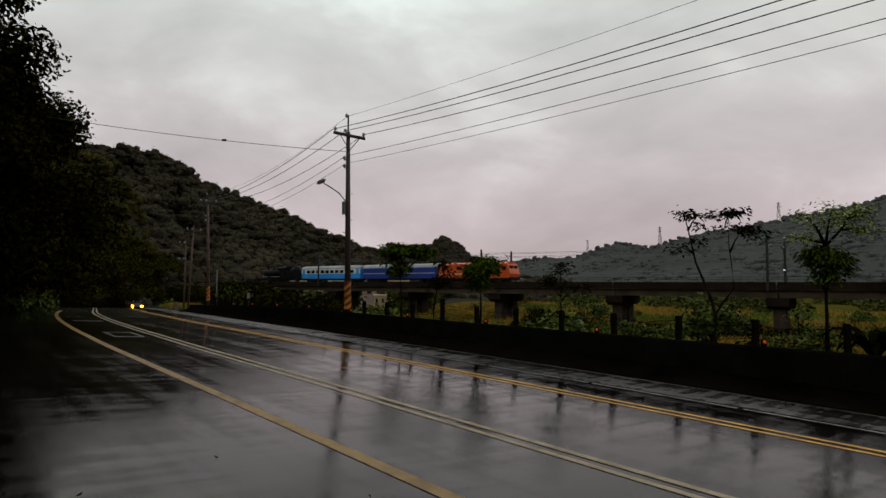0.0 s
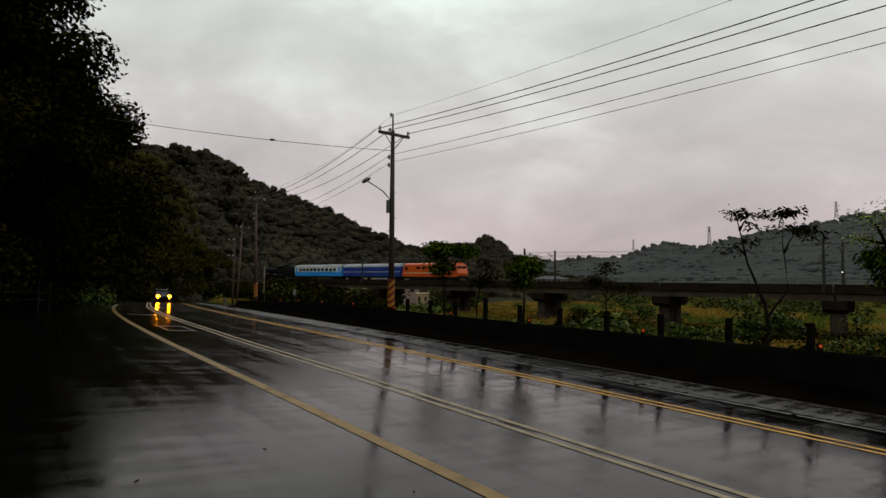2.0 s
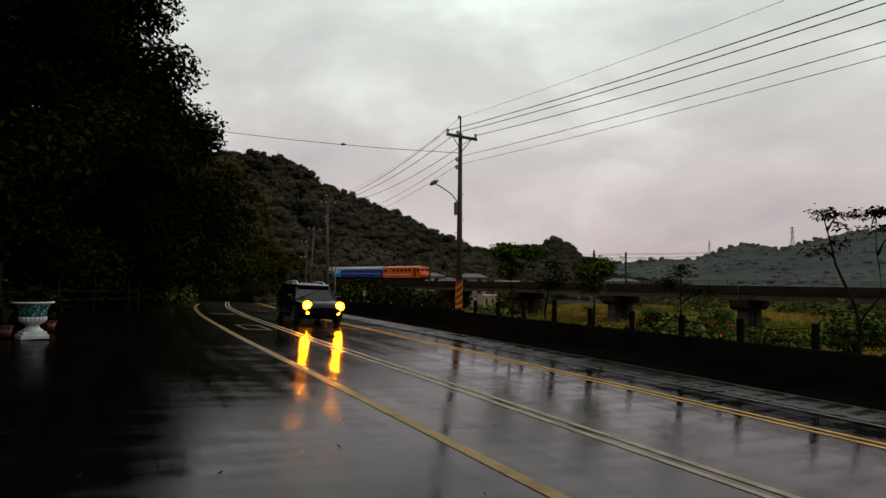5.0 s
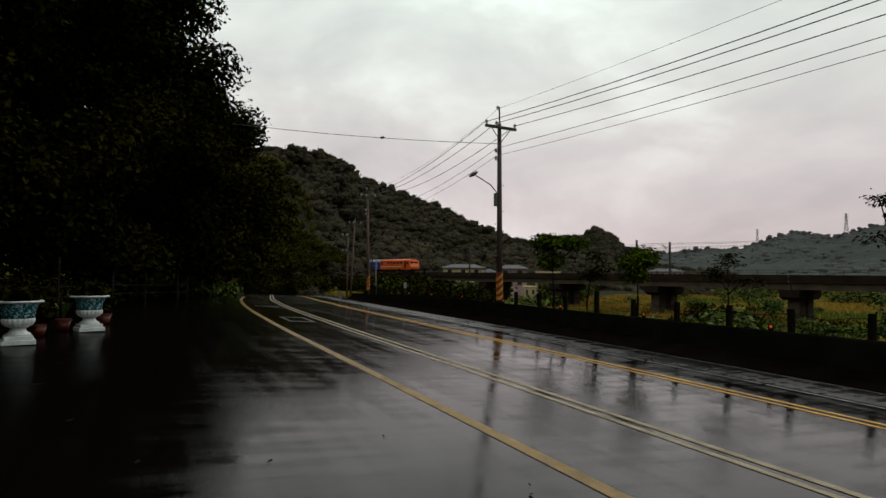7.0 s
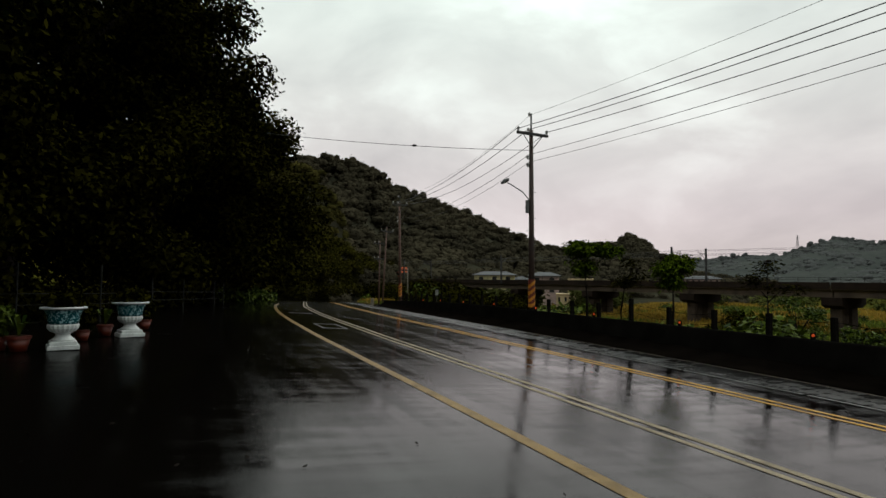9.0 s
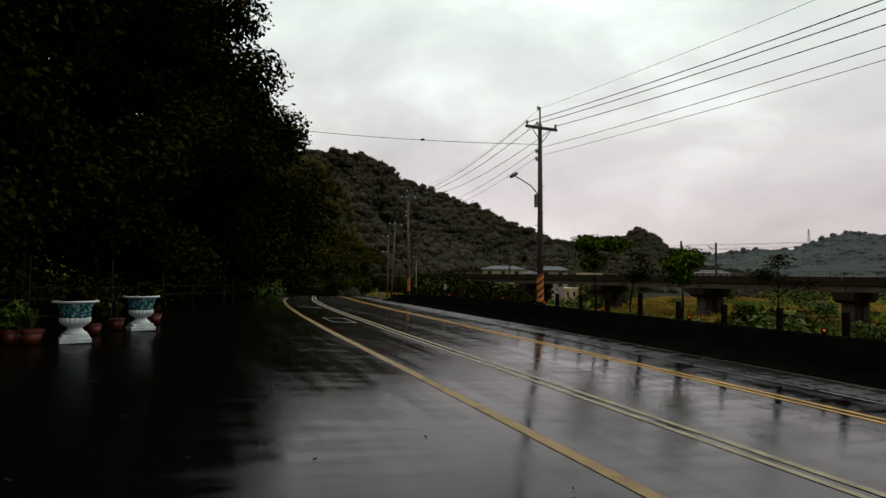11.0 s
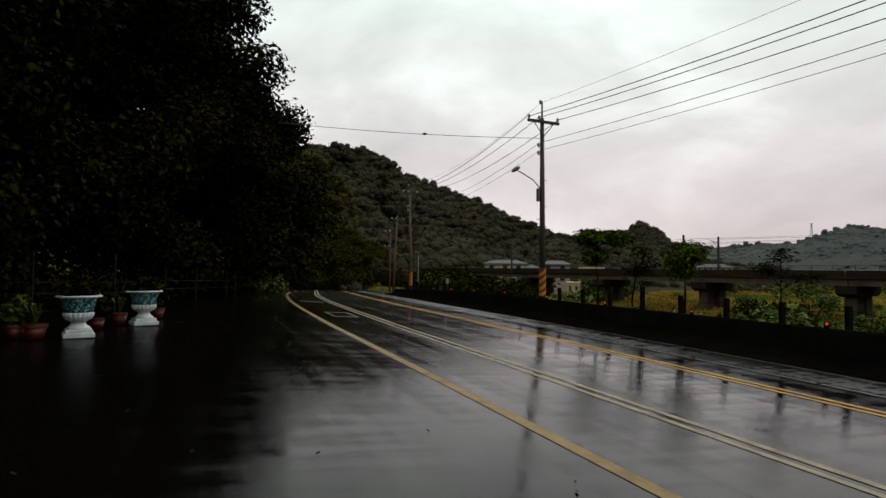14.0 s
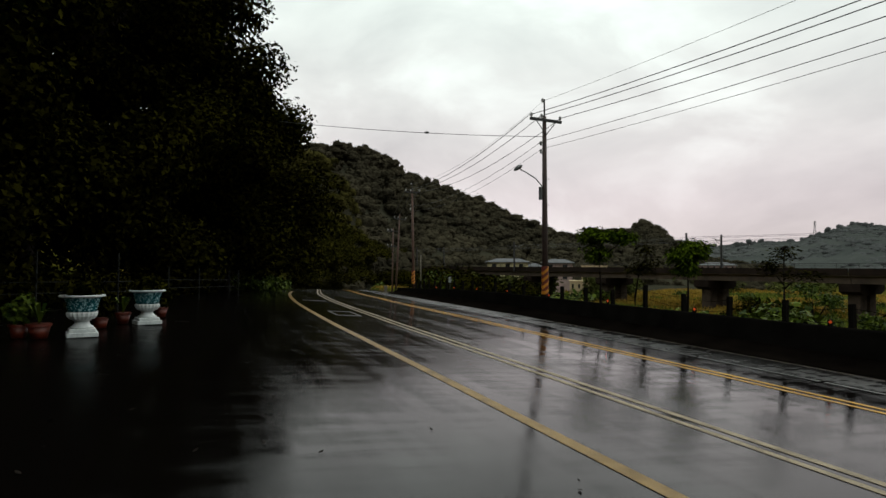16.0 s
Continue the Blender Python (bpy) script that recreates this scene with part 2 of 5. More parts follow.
def lathe(bm, profile, n=24, at=(0, 0, 0), flute=0.0, axis=None):
    """Turns a profile of (radius, height) round z; flute: depth of ribs in its rounded part."""
    rings = []
    for r, z in profile:
        ring = []
        for k in range(n):
            a = 2 * math.pi * k / n
            rr = r * (1 - flute * (k % 2))
            v = Vector((rr * math.cos(a), rr * math.sin(a), z))
            if axis is not None:
                v = axis @ v
            ring.append(bm.verts.new(v + Vector(at)))
        rings.append(ring)
    for a, b in zip(rings, rings[1:]):
        for k in range(n):
            bm.faces.new((a[k], a[(k + 1) % n], b[(k + 1) % n], b[k]))
    bm.faces.new(rings[0][::-1])
    bm.faces.new(rings[-1])
    return bm


def prism(bm, outline, x0, x1, axis="x"):
    """An outline of (a, b) pushed from x0 to x1 along an axis."""
    put = {"x": lambda x, a, b: (x, a, b), "y": lambda x, a, b: (a, x, b), "z": lambda x, a, b: (a, b, x)}[axis]
    one = [bm.verts.new(put(x0, a, b)) for a, b in outline]
    two = [bm.verts.new(put(x1, a, b)) for a, b in outline]
    n = len(outline)
    for k in range(n):
        bm.faces.new((one[k], one[(k + 1) % n], two[(k + 1) % n], two[k]))
    bm.faces.new(one[::-1])
    bm.faces.new(two)
    return bm


def leaf_arrays(blobs, count, size, seed, up=0.5, shell=0.6, long=1.7):
    """Leaves (folded lozenges) spread in ellipsoids (x, y, z, rx, ry, rz), denser towards the outside."""
    rng = np.random.default_rng(seed)
    blobs = np.asarray(blobs, float)
    weight = (blobs[:, 3] * blobs[:, 4] * blobs[:, 5]) ** (2 / 3)
    pick = rng.choice(len(blobs), count, p=weight / weight.sum())
    d = rng.normal(size=(count, 3))
    d /= np.linalg.norm(d, axis=1)[:, None]
    rad = 1 - shell * rng.random(count) ** 1.5
    rad *= 1 + 0.10 * rng.normal(size=count)
    c = blobs[pick, :3] + d * rad[:, None] * blobs[pick, 3:6]
    nrm = d * 0.6 + rng.normal(size=(count, 3)) * 0.6 + np.array([0, 0, up])
    nrm /= np.linalg.norm(nrm, axis=1)[:, None]
    ax = np.cross(nrm, rng.normal(size=(count, 3)))
    ax /= np.linalg.norm(ax, axis=1)[:, None] + 1e-9
    side = np.cross(nrm, ax)
    s = size * (0.6 + 0.8 * rng.random(count))[:, None]
    v = np.stack([c - ax * s * long / 2, c + side * s / 2 - nrm * s * 0.12, c + ax * s * long / 2 - nrm * s * 0.2, c - side * s / 2 - nrm * s * 0.12], 1)
    return v.reshape(-1, 3), np.arange(count * 4).reshape(-1, 4)


def leaves(name, blobs, count, size, material, parent, seed, label="", **kw):
    v, f = leaf_arrays(blobs, count, size, seed, **kw)
    return array_part(name, v, f, material, parent, label)


# ---- lie of the land ----
def steps(y, table):
    return float(np.interp(y, [a for a, _ in table], [b for _, b in table]))


def bend(y):
    """How far the road has swung to the right at y."""
    if y < 14:
        return 0.0
    if y < 50:
        return (y - 14) ** 2 / 420
    return 3.086 + 0.1714 * (y - 50) + (max(0.0, y - 84) ** 2 / 250 if y < 150 else 17.4 + 0.53 * (y - 150))


RISE = [(-60, -0.72), (0, 0.0), (8, 0.10), (15, 0.17), (22, 0.20), (28, 0.17), (34, 0.11), (39, 0.05), (44, -0.05), (50, -0.2), (60, -0.45), (75, -0.88), (88, -1.35), (100, -2.0), (117, -3.1), (150, -4.6), (260, -6.0)]
CROSS = [(-14, 0.36), (-6, 0.14), (-3, 0.10), (-1, 0.055), (0, 0.01), (3.42, -0.20), (5.53, -0.33), (8.9, -0.45), (11.3, -0.49), (12.9, -0.46)]


def road_z(s, y):
    return steps(s, CROSS) + steps(y, RISE)


def on_road(s, y, up=0.0):
    return (s + bend(y), y, road_z(s, y) + up)


def land_z(x, y):
    """Height of the open ground."""
    yy = min(max(y, -60), 240)
    s = x - bend(yy)
    if -8 < s < 12.9:
        return road_z(s, yy) - 0.06
    if s <= -8:
        return road_z(-8, yy) - 0.06 + min(14, (-8 - s) * 0.35) * (1 if s > -300 else 1)
    far = min(1.0, max(0.0, (s - 14.5) / 26))
    near = road_z(12.9, yy) - 0.1
    return near * (1 - far) + -5.4 * far + 0.25 * math.sin(x * 0.31) * math.sin(y * 0.23) * far


def strip(name, s0, s1, ys, material, up, label, parent=None, kind="structure"):
    v, f = [], []
    for i, y in enumerate(ys):
        v += [on_road(s0, y, up), on_road(s1, y, up)]
        if i:
            f.append((2 * i - 2, 2 * i - 1, 2 * i + 1, 2 * i))
    ob = array_part(name, v, f, material, parent, label)
    return tagged(ob, kind=kind)


def spread(a, b, step):
    return [a + (b - a) * i / max(1, round((b - a) / step)) for i in range(max(1, round((b - a) / step)) + 1)]


def build_ground():
    xs = spread(-1600, -100, 150) + spread(-90, -20, 10) + spread(-16, 60, 2) + spread(64, 160, 8) + spread(180, 2400, 170)
    ys = spread(-900, -80, 120) + spread(-60, 150, 3) + spread(158, 320, 12) + spread(380, 2400, 170)
    v = [(x, y, land_z(x, y)) for y in ys for x in xs]
    n = len(xs)
    f = [(j * n + i, j * n + i + 1, (j + 1) * n + i + 1, (j + 1) * n + i) for j in range(len(ys) - 1) for i in range(n - 1)]
    tagged(array_part("ground", v, f, SOIL, smooth=True), "rough grassy ground sloping from the road into the valley", "ground", kind="structure")
    ys = spread(-60, 12, 3) + spread(13, 110, 1.0) + spread(113, 230, 3)
    # the duller strip ends inside the dark reflection of the trees
    seam = [(-60, -0.9), (9, -0.9), (14, 0.7), (40, 1.0), (230, 1.0)]
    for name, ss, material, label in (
            ("lay_by", [-8, -6, -4.5, -3, -1.5, None], DULL_ASPHALT, "black asphalt of the lay-by with weakened reflections"),
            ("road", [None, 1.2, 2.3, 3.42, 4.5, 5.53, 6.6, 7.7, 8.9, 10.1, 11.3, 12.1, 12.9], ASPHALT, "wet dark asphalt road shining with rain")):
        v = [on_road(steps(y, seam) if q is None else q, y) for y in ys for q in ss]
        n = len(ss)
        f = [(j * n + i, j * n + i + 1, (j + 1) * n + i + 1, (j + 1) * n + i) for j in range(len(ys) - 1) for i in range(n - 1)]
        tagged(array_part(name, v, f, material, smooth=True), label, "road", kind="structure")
    near, far = spread(-45, 12, 3), spread(13, 120, 1)
    ys = near + far
    strip("edge_line", 3.34, 3.52, [y for y in ys if y < 52], CREAM, 0.006, "worn cream line along the edge of the lay-by")
    for a in (5.34, 5.59):
        strip("lane_line", a, a + 0.115, ys, WHITE_LINE, 0.006, "one of two cream-white lines between the lanes")
    for a in (8.74, 8.98):
        strip("centre_line", a, a + 0.10, ys, YELLOW_LINE, 0.006, "one of two yellow lines on the middle of the road")
    for y in range(-10, 17, 3):
        strip("faint_dash", 10.15, 10.24, spread(y, y + 2.9, 0.725), DASH, 0.006, "worn white line of the far lane")
    strip("gutter", 10.34, 11.42, ys, GUTTER, 0.004, "dark gritty wet gutter at the foot of the barrier")
    strip("gutter_joint", 11.42, 11.47, ys, JOINT, 0.006, "thin pale worn joint along the gutter")
    # worn white box and bar painted on the slow lane
    for y0, y1, s0, s1 in ((21.2, 21.45, 4.1, 5.0), (23.3, 23.55, 4.1, 5.0), (21.45, 23.3, 4.1, 4.2), (21.45, 23.3, 4.9, 5.0), (31.8, 32.4, 3.9, 5.1)):
        strip("lane_mark", s0, s1, [y0, y1], FAINT_LINE, 0.006, "worn white mark painted on the slow lane")


build_ground()


def barrier_foot():
    """The sloped concrete foot between the gutter joint and the wall."""
    prof = [(11.49, -0.02), (11.50, 0.025), (11.56, 0.035), (12.14, 0.06), (12.36, 0.20), (12.40, -0.02)]
    ys = spread(-60, 12, 3) + spread(13, 54, 1)
    n, v, f = len(prof), [], []
    for i, y in enumerate(ys):
        v += [(s + bend(y), y, road_z(s, y) + z) for s, z in prof]
        if i:
            f += [((i - 1) * n + j, (i - 1) * n + (j + 1) % n, i * n + (j + 1) % n, i * n + j) for j in range(n)]
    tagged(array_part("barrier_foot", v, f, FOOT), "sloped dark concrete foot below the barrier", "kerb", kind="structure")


barrier_foot()


def barrier():
    """A low concrete wall with a sloped foot along the far edge of the road."""
    prof = [(12.30, -0.02), (12.30, 0.10), (12.46, 0.30), (12.52, 0.80), (12.55, 0.84), (12.73, 0.84), (12.76, 0.80), (12.84, 0.0)]
    top = [(-60, 0.37), (4, 0.37), (10, 0.375), (20, 0.41), (26, 0.42), (33, 0.31), (46, -0.07), (54, -0.30), (60, -0.50)]
    ys = spread(-60, 12, 3) + spread(13, 54, 1)
    v, f = [], []
    n = len(prof)
    for i, y in enumerate(ys):
        base = road_z(12.3, y)
        k = (steps(y, top) - base) / 0.84
        v += [(s + bend(y), y, base + z * (k if z > 0 else 1)) for s, z in prof]
        if i:
            f += [((i - 1) * n + j, (i - 1) * n + (j + 1) % n, i * n + (j + 1) % n, i * n + j) for j in range(n)]
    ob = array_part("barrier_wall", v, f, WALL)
    tagged(ob, "low black concrete barrier beside the wet road", "barrier", kind="structure")
    return top


WALLTOP = barrier()


# ---- viaduct and railway ----
TRACK_N = Vector((math.sin(radians(80)), math.cos(radians(80)), 0))
TRACK_D = Vector((-math.cos(radians(80)), math.sin(radians(80)), 0))
TRACK_TURN = 10.0  # degrees from the y axis
RAIL_Z = 1.15


def track(u, across=0.0, z=0.0):
    """A place u metres along the railway, some metres to its far side, at height z."""
    p = TRACK_N * (85 + across) + TRACK_D * u
    return (p.x, p.y, z)


def track_pose(u, across=0.0, z=0.0):
    return Matrix.Translation(track(u, across, z)) @ pose(0, 0, 0, 0, 0, TRACK_TURN)


def viaduct():
    via = thing("viaduct", track_pose(0), "long weathered concrete railway viaduct on hammerhead piers", "viaduct")
    span, lo, hi = 21.0, -9, 11
    for k in range(lo, hi):
        y0, y1 = 19.4 + k * span, 19.4 + (k + 1) * span - 0.15
        for a in (-2.4, 1.9):
            bm = bmesh.new()
            prism(bm, [(a, 0.80), (a, 0.58), (a + 0.55, 0.38), (a + 0.7, -0.35), (a + 3.3, -0.35), (a + 3.45, 0.38), (a + 4.0, 0.58), (a + 4.0, 0.80)], y0, y1, "y")
            part("girder", bm, CONCRETE, via)
        bm = boxed((-2.45, (y0 + y1) / 2, 1.12), (0.18, y1 - y0, 0.86), 0.02)
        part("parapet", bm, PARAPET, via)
        bm = bmesh.new()
        for j in range(8):
            yy = y0 + (j + 0.5) * span / 8
            box(bm, (-2.45, yy, 1.86), (0.06, 0.06, 0.66))
        box(bm, (-2.45, (y0 + y1) / 2, 2.16), (0.05, y1 - y0, 0.05))
        box(bm, (-2.45, (y0 + y1) / 2, 1.86), (0.035, y1 - y0, 0.035))
        part("railing", bm, DARKMETAL, via)
        yp = 19.4 + k * span - 0.08
        for a, dy in ((-0.4, 0.0), (3.9, 0.9)):
            bm = bmesh.new()
            prism(bm, [(a - 1.9, -0.36), (a - 1.9, -1.35), (a - 1.0, -1.75), (a + 1.0, -1.75), (a + 1.9, -1.35), (a + 1.9, -0.36)], yp + dy - 1.25, yp + dy + 1.25, "y")
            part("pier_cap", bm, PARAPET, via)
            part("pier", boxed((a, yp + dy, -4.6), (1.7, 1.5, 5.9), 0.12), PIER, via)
    for a in (-0.85, 0.25, 2.9, 4.0):
        part("rail", boxed((a, 20, 1.07), (0.07, 400, 0.15)), DARKMETAL, via)
    part("track_bed", boxed((1.6, 20, 0.88), (6.8, 400, 0.2), 0.03), SOIL, via)


viaduct()


SIGNAL = glow("lit_white_lamp", (1.0, 0.97, 0.9), 3.0)


def catenary_mast(u, near):
    across, reach = (-2.75, 1) if near else (5.9, -1)
    t = thing("catenary_mast", track_pose(u, across, 0.5), "dark steel overhead-line mast on the viaduct edge", "mast", "overhead-line masts")
    part("mast_post", tube(bmesh.new(), [(0, 0, 0), (0, 0, 6.4)], [0.19, 0.16], 8), DARKMETAL, t)
    part("cantilever", tube(bmesh.new(), [(0, 0, 5.4), (reach * 2.2, 0, 5.75)], 0.05, 6), DARKMETAL, t)
    part("brace", tube(bmesh.new(), [(0, 0, 4.6), (reach * 1.7, 0, 5.65)], 0.045, 6), DARKMETAL, t)
    part("registration_arm", tube(bmesh.new(), [(reach * 0.7, 0, 5.1), (reach * 2.4, 0, 5.0)], 0.03, 6), DARKMETAL, t)
    if near is False and 15 < u < 25:
        part("signal_lamp", lathe(bmesh.new(), [(0.03, -0.05), (0.07, -0.025), (0.07, 0.025), (0.03, 0.05)], 12, (-0.25, 0, 2.6)), SIGNAL, t, "small lit white lamp")
    part("insulator", lathe(bmesh.new(), [(0.05, 0), (0.1, 0.05), (0.05, 0.12), (0.1, 0.18), (0.05, 0.26)], 8, (reach * 0.35, 0, 5.42)), PORCELAIN, t)


MASTS = (-67.2, -23.6, 20.2, 63.6, 107.2, 150.8)
for u0 in MASTS:
    catenary_mast(u0, True)
    catenary_mast(u0, False)


def hung(a, b, sag, r, name, label, group, material=None, n=18):
    """A sagging wire between two points."""
    a, b = Vector(a), Vector(b)
    pts = [a.lerp(b, i / n) - Vector((0, 0, 4 * sag * (i / n) * (1 - i / n))) for i in range(n + 1)]
    return tagged(part(name, tube(bmesh.new(), [p - pts[0] for p in pts], r, 5), material or WIRE), label, "cable", group)


def place(ob, at):
    ob.matrix_basis = Matrix.Translation(at)
    return ob


for across, z in ((-0.5, 5.7), (-0.5, 6.4), (3.6, 5.7), (3.6, 6.4)):
    for ua, ub in zip(MASTS, MASTS[1:]):
        place(hung(track(ua, across, z), track(ub, across, z), 0.25 if z > 6 else 0.05, 0.02, "overhead_wire", "thin overhead wire above the railway track", "overhead wires"), track(ua, across, z))


# ---- hills ----
def crown_arrays(blobs, seed, n=7, rings=5):
    """Rounded lobes of far tree crowns: rough closed domes made of quads."""
    rng = np.random.default_rng(seed)
    blobs = np.asarray(blobs, float)
    a = np.linspace(0, 2 * np.pi, n, endpoint=False)
    e = np.array([-0.7, 0.0, 0.6, 1.05, 1.5] if rings == 5 else [-0.6, 0.2, 0.9, 1.5])
    d = np.stack([np.outer(np.cos(e), np.cos(a)), np.outer(np.cos(e), np.sin(a)), np.outer(np.sin(e), np.ones(n))], -1).reshape(-1, 3)
    m = 0.76 + 0.42 * rng.random((len(blobs), len(d)))
    m[:, -n:] = 0.95
    v = blobs[:, None, :3] + d[None] * m[..., None] * blobs[:, None, 3:6]
    quad = np.array([(r * n + k, r * n + (k + 1) % n, (r + 1) * n + (k + 1) % n, (r + 1) * n + k) for r in range(rings - 1) for k in range(n)])
    f = quad[None] + (np.arange(len(blobs)) * len(d))[:, None, None]
    return v.reshape(-1, 3), f.reshape(-1, 4)


def hill(name, ridge, rows, material, woods, label, clumps, leafs, size, seed, misty=False, depth=0.45):
    """A wooded hillside under a ridge given as (bearing, elevation, distance): bearings from the road's line, degrees."""
    rng = np.random.default_rng(seed)
    bs = [b for b, _, _ in ridge]
    def spot(b, k):
        el, dist = np.interp(b, bs, [e for _, e, _ in ridge]), np.interp(b, bs, [d for _, _, d in ridge])
        top = EYE + dist * math.tan(radians(el))
        r = dist * (1 - depth * k)
        z = top * (1 - k) ** 1.15 + -6 * k
        return Vector((r * math.sin(radians(b)), r * math.cos(radians(b)), z))
    cols = np.linspace(bs[0], bs[-1], 420 if misty else 90)
    v, f = [], []
    for j in range(rows + 1):
        for b in cols:
            p = spot(b, j / rows)
            if misty:
                # rounded tops of the closed canopy
                p.z += 3.0 * noise.noise(p * 0.022) + 2.4 * abs(noise.noise(p * 0.085)) + 1.0 * noise.noise(p * 0.2)
            else:
                p.z += 3.0 * noise.noise(p * 0.03) * (1 if 0 < j < rows else 0.3)
            v.append(p)
    n = len(cols)
    f = [(j * n + i, j * n + i + 1, (j + 1) * n + i + 1, (j + 1) * n + i) for j in range(rows) for i in range(n - 1)]
    # the far side falls away behind the ridge
    back = len(v)
    for b in cols:
        p = spot(b, 0)
        v.append(Vector((p.x * 1.5, p.y * 1.5, -8)))
    f += [(i + 1, i, back + i, back + i + 1) for i in range(n - 1)]
    base = array_part(name, v, f, material, smooth=True)
    tagged(base, label, "hill", kind="structure")
    blobs = []
    for i in range(clumps):
        # one tree: a main crown with lobes round it, taller along the ridge
        edge = i % 6 == 0
        p = spot(rng.uniform(bs[0], bs[-1]), 0.0 if edge else rng.random() ** 1.25 * 0.95)
        r = size * (0.55 + 0.75 * rng.random() ** 1.6) * (0.75 if edge else 1.0)
        flat = 0.85 if edge else 0.62
        up = r * ((-0.1 + 0.7 * rng.random() ** 2) if edge else (-0.1 if misty else 0.15))
        blobs.append((p.x, p.y, p.z + up, r * 0.8, r * 0.8, r * flat * 0.9))
        for k in range(1 if misty else 3):
            q, h = rng.uniform(0, 6.283), rng.uniform(0.35, 0.62)
            blobs.append((p.x + r * 0.62 * math.cos(q), p.y + r * 0.62 * math.sin(q), p.z + up + r * rng.uniform(-0.2, 0.6) * flat, r * h, r * h, r * h * flat))
    # leafy sprays over a smaller solid core
    v, f = leaf_arrays(blobs, leafs, size * 0.15, seed, shell=0.24, up=1.6, long=1.4)
    core = np.array(blobs)
    core[:, 3:6] *= 0.98 if misty else 0.82
    cv, cf = crown_arrays(core, seed, 5, 4)
    w = array_part(name + "_woods", np.concatenate([v, cv]), np.concatenate([f, cf + len(v)]), woods, smooth=True)
    tagged(w, "dense wet woods covering the misty hillside", "woods", kind="stuff")


hill("wooded_hill", [(-2, 10.4, 230), (9, 10.4, 240), (12.7, 10.3, 250), (14.5, 10.0, 255), (16.6, 8.5, 265), (18.9, 7.5, 275), (21.8, 6.4, 285), (24.4, 5.7, 295), (27, 4.4, 300), (29.6, 3.3, 310), (31.3, 2.6, 320), (33.5, 2.4, 330), (34.3, 2.9, 335), (35.8, 2.8, 335), (37.5, 2.9, 335), (38.8, 3.4, 335), (40.3, 2.8, 335), (41.4, 1.8, 340), (43, 0.6, 345), (46, 0.0, 350), (50, -0.4, 350)],
     26, HILLSOIL, WOODS_NEAR, "steep dark green wooded hill behind the railway", 2400, 270000, 4.0, 3)
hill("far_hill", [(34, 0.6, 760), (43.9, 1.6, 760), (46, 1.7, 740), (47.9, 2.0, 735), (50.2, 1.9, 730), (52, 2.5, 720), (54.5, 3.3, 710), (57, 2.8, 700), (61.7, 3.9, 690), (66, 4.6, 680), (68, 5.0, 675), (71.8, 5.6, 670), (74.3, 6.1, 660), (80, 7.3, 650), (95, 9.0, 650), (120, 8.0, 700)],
     64, HILLSOIL_FAR, WOODS_FAR, "distant wooded ridge with drizzle haze put into its colour", 4600, 60000, 4.6, 4, True)
# low banks that close the valley behind the camera
hill("rear_hill", [(120, 8, 500), (160, 9, 420), (200, 11, 300), (240, 13, 220), (290, 14, 180), (335, 10, 205)],
     14, HILLSOIL, WOODS_NEAR, "wooded slope behind the lay-by", 500, 12000, 6.0, 5)
# wooded spur that the road bends round
hill("wooded_spur", [(-6, 11.5, 150), (4, 11.0, 152), (8, 9.8, 155), (10.2, 8.9, 158), (11.2, 7.9, 160), (12.2, 6.2, 163), (12.9, 4.9, 165), (13.5, 3.2, 167), (13.9, 1.2, 168), (14.3, -1.0, 168)],
     12, HILLSOIL, WOODS_SPUR, "steep olive wooded spur beside the bend of the road", 420, 46000, 3.0, 6, False, 0.10)


# ---- trees ----
def trunk_and_limbs(t, height, radius, reach, seed, lean=(0, 0), crown_from=0.4, n_limbs=6):
    rng = random.Random(seed)
    pts = [(lean[0] * k * k * height, lean[1] * k * k * height, height * k) for k in (0, 0.05, 0.2, 0.4, 0.6, 0.8)]
    pts = [(x + rng.uniform(-0.04, 0.04) * radius * 8, y + rng.uniform(-0.04, 0.04) * radius * 8, z) for x, y, z in pts]
    part("trunk", tube(bmesh.new(), pts, [radius * q for q in (1.45, 1.1, 0.95, 0.75, 0.55, 0.3)], 9), BARK, t, smooth=True)
    tips = []
    for k in range(n_limbs):
        h = crown_from + (0.8 - crown_from) * (k + 0.5) / n_limbs
        b = Vector((lean[0] * h * h * height, lean[1] * h * h * height, height * h))
        a = k * 2.4 + rng.random()
        out = reach * (0.75 + 0.3 * rng.random()) * (1.1 - 0.5 * h)
        tip = b + Vector((math.cos(a) * out, math.sin(a) * out, height * 0.14 * (0.7 + rng.random())))
        mid = b.lerp(tip, 0.5) + Vector((0, 0, -0.03 * height * rng.random()))
        part("limb", tube(bmesh.new(), [b, mid, tip], [radius * 0.42, radius * 0.28, radius * 0.08], 6), BARK, t, smooth=True)
        tips.append(tip)
    return tips


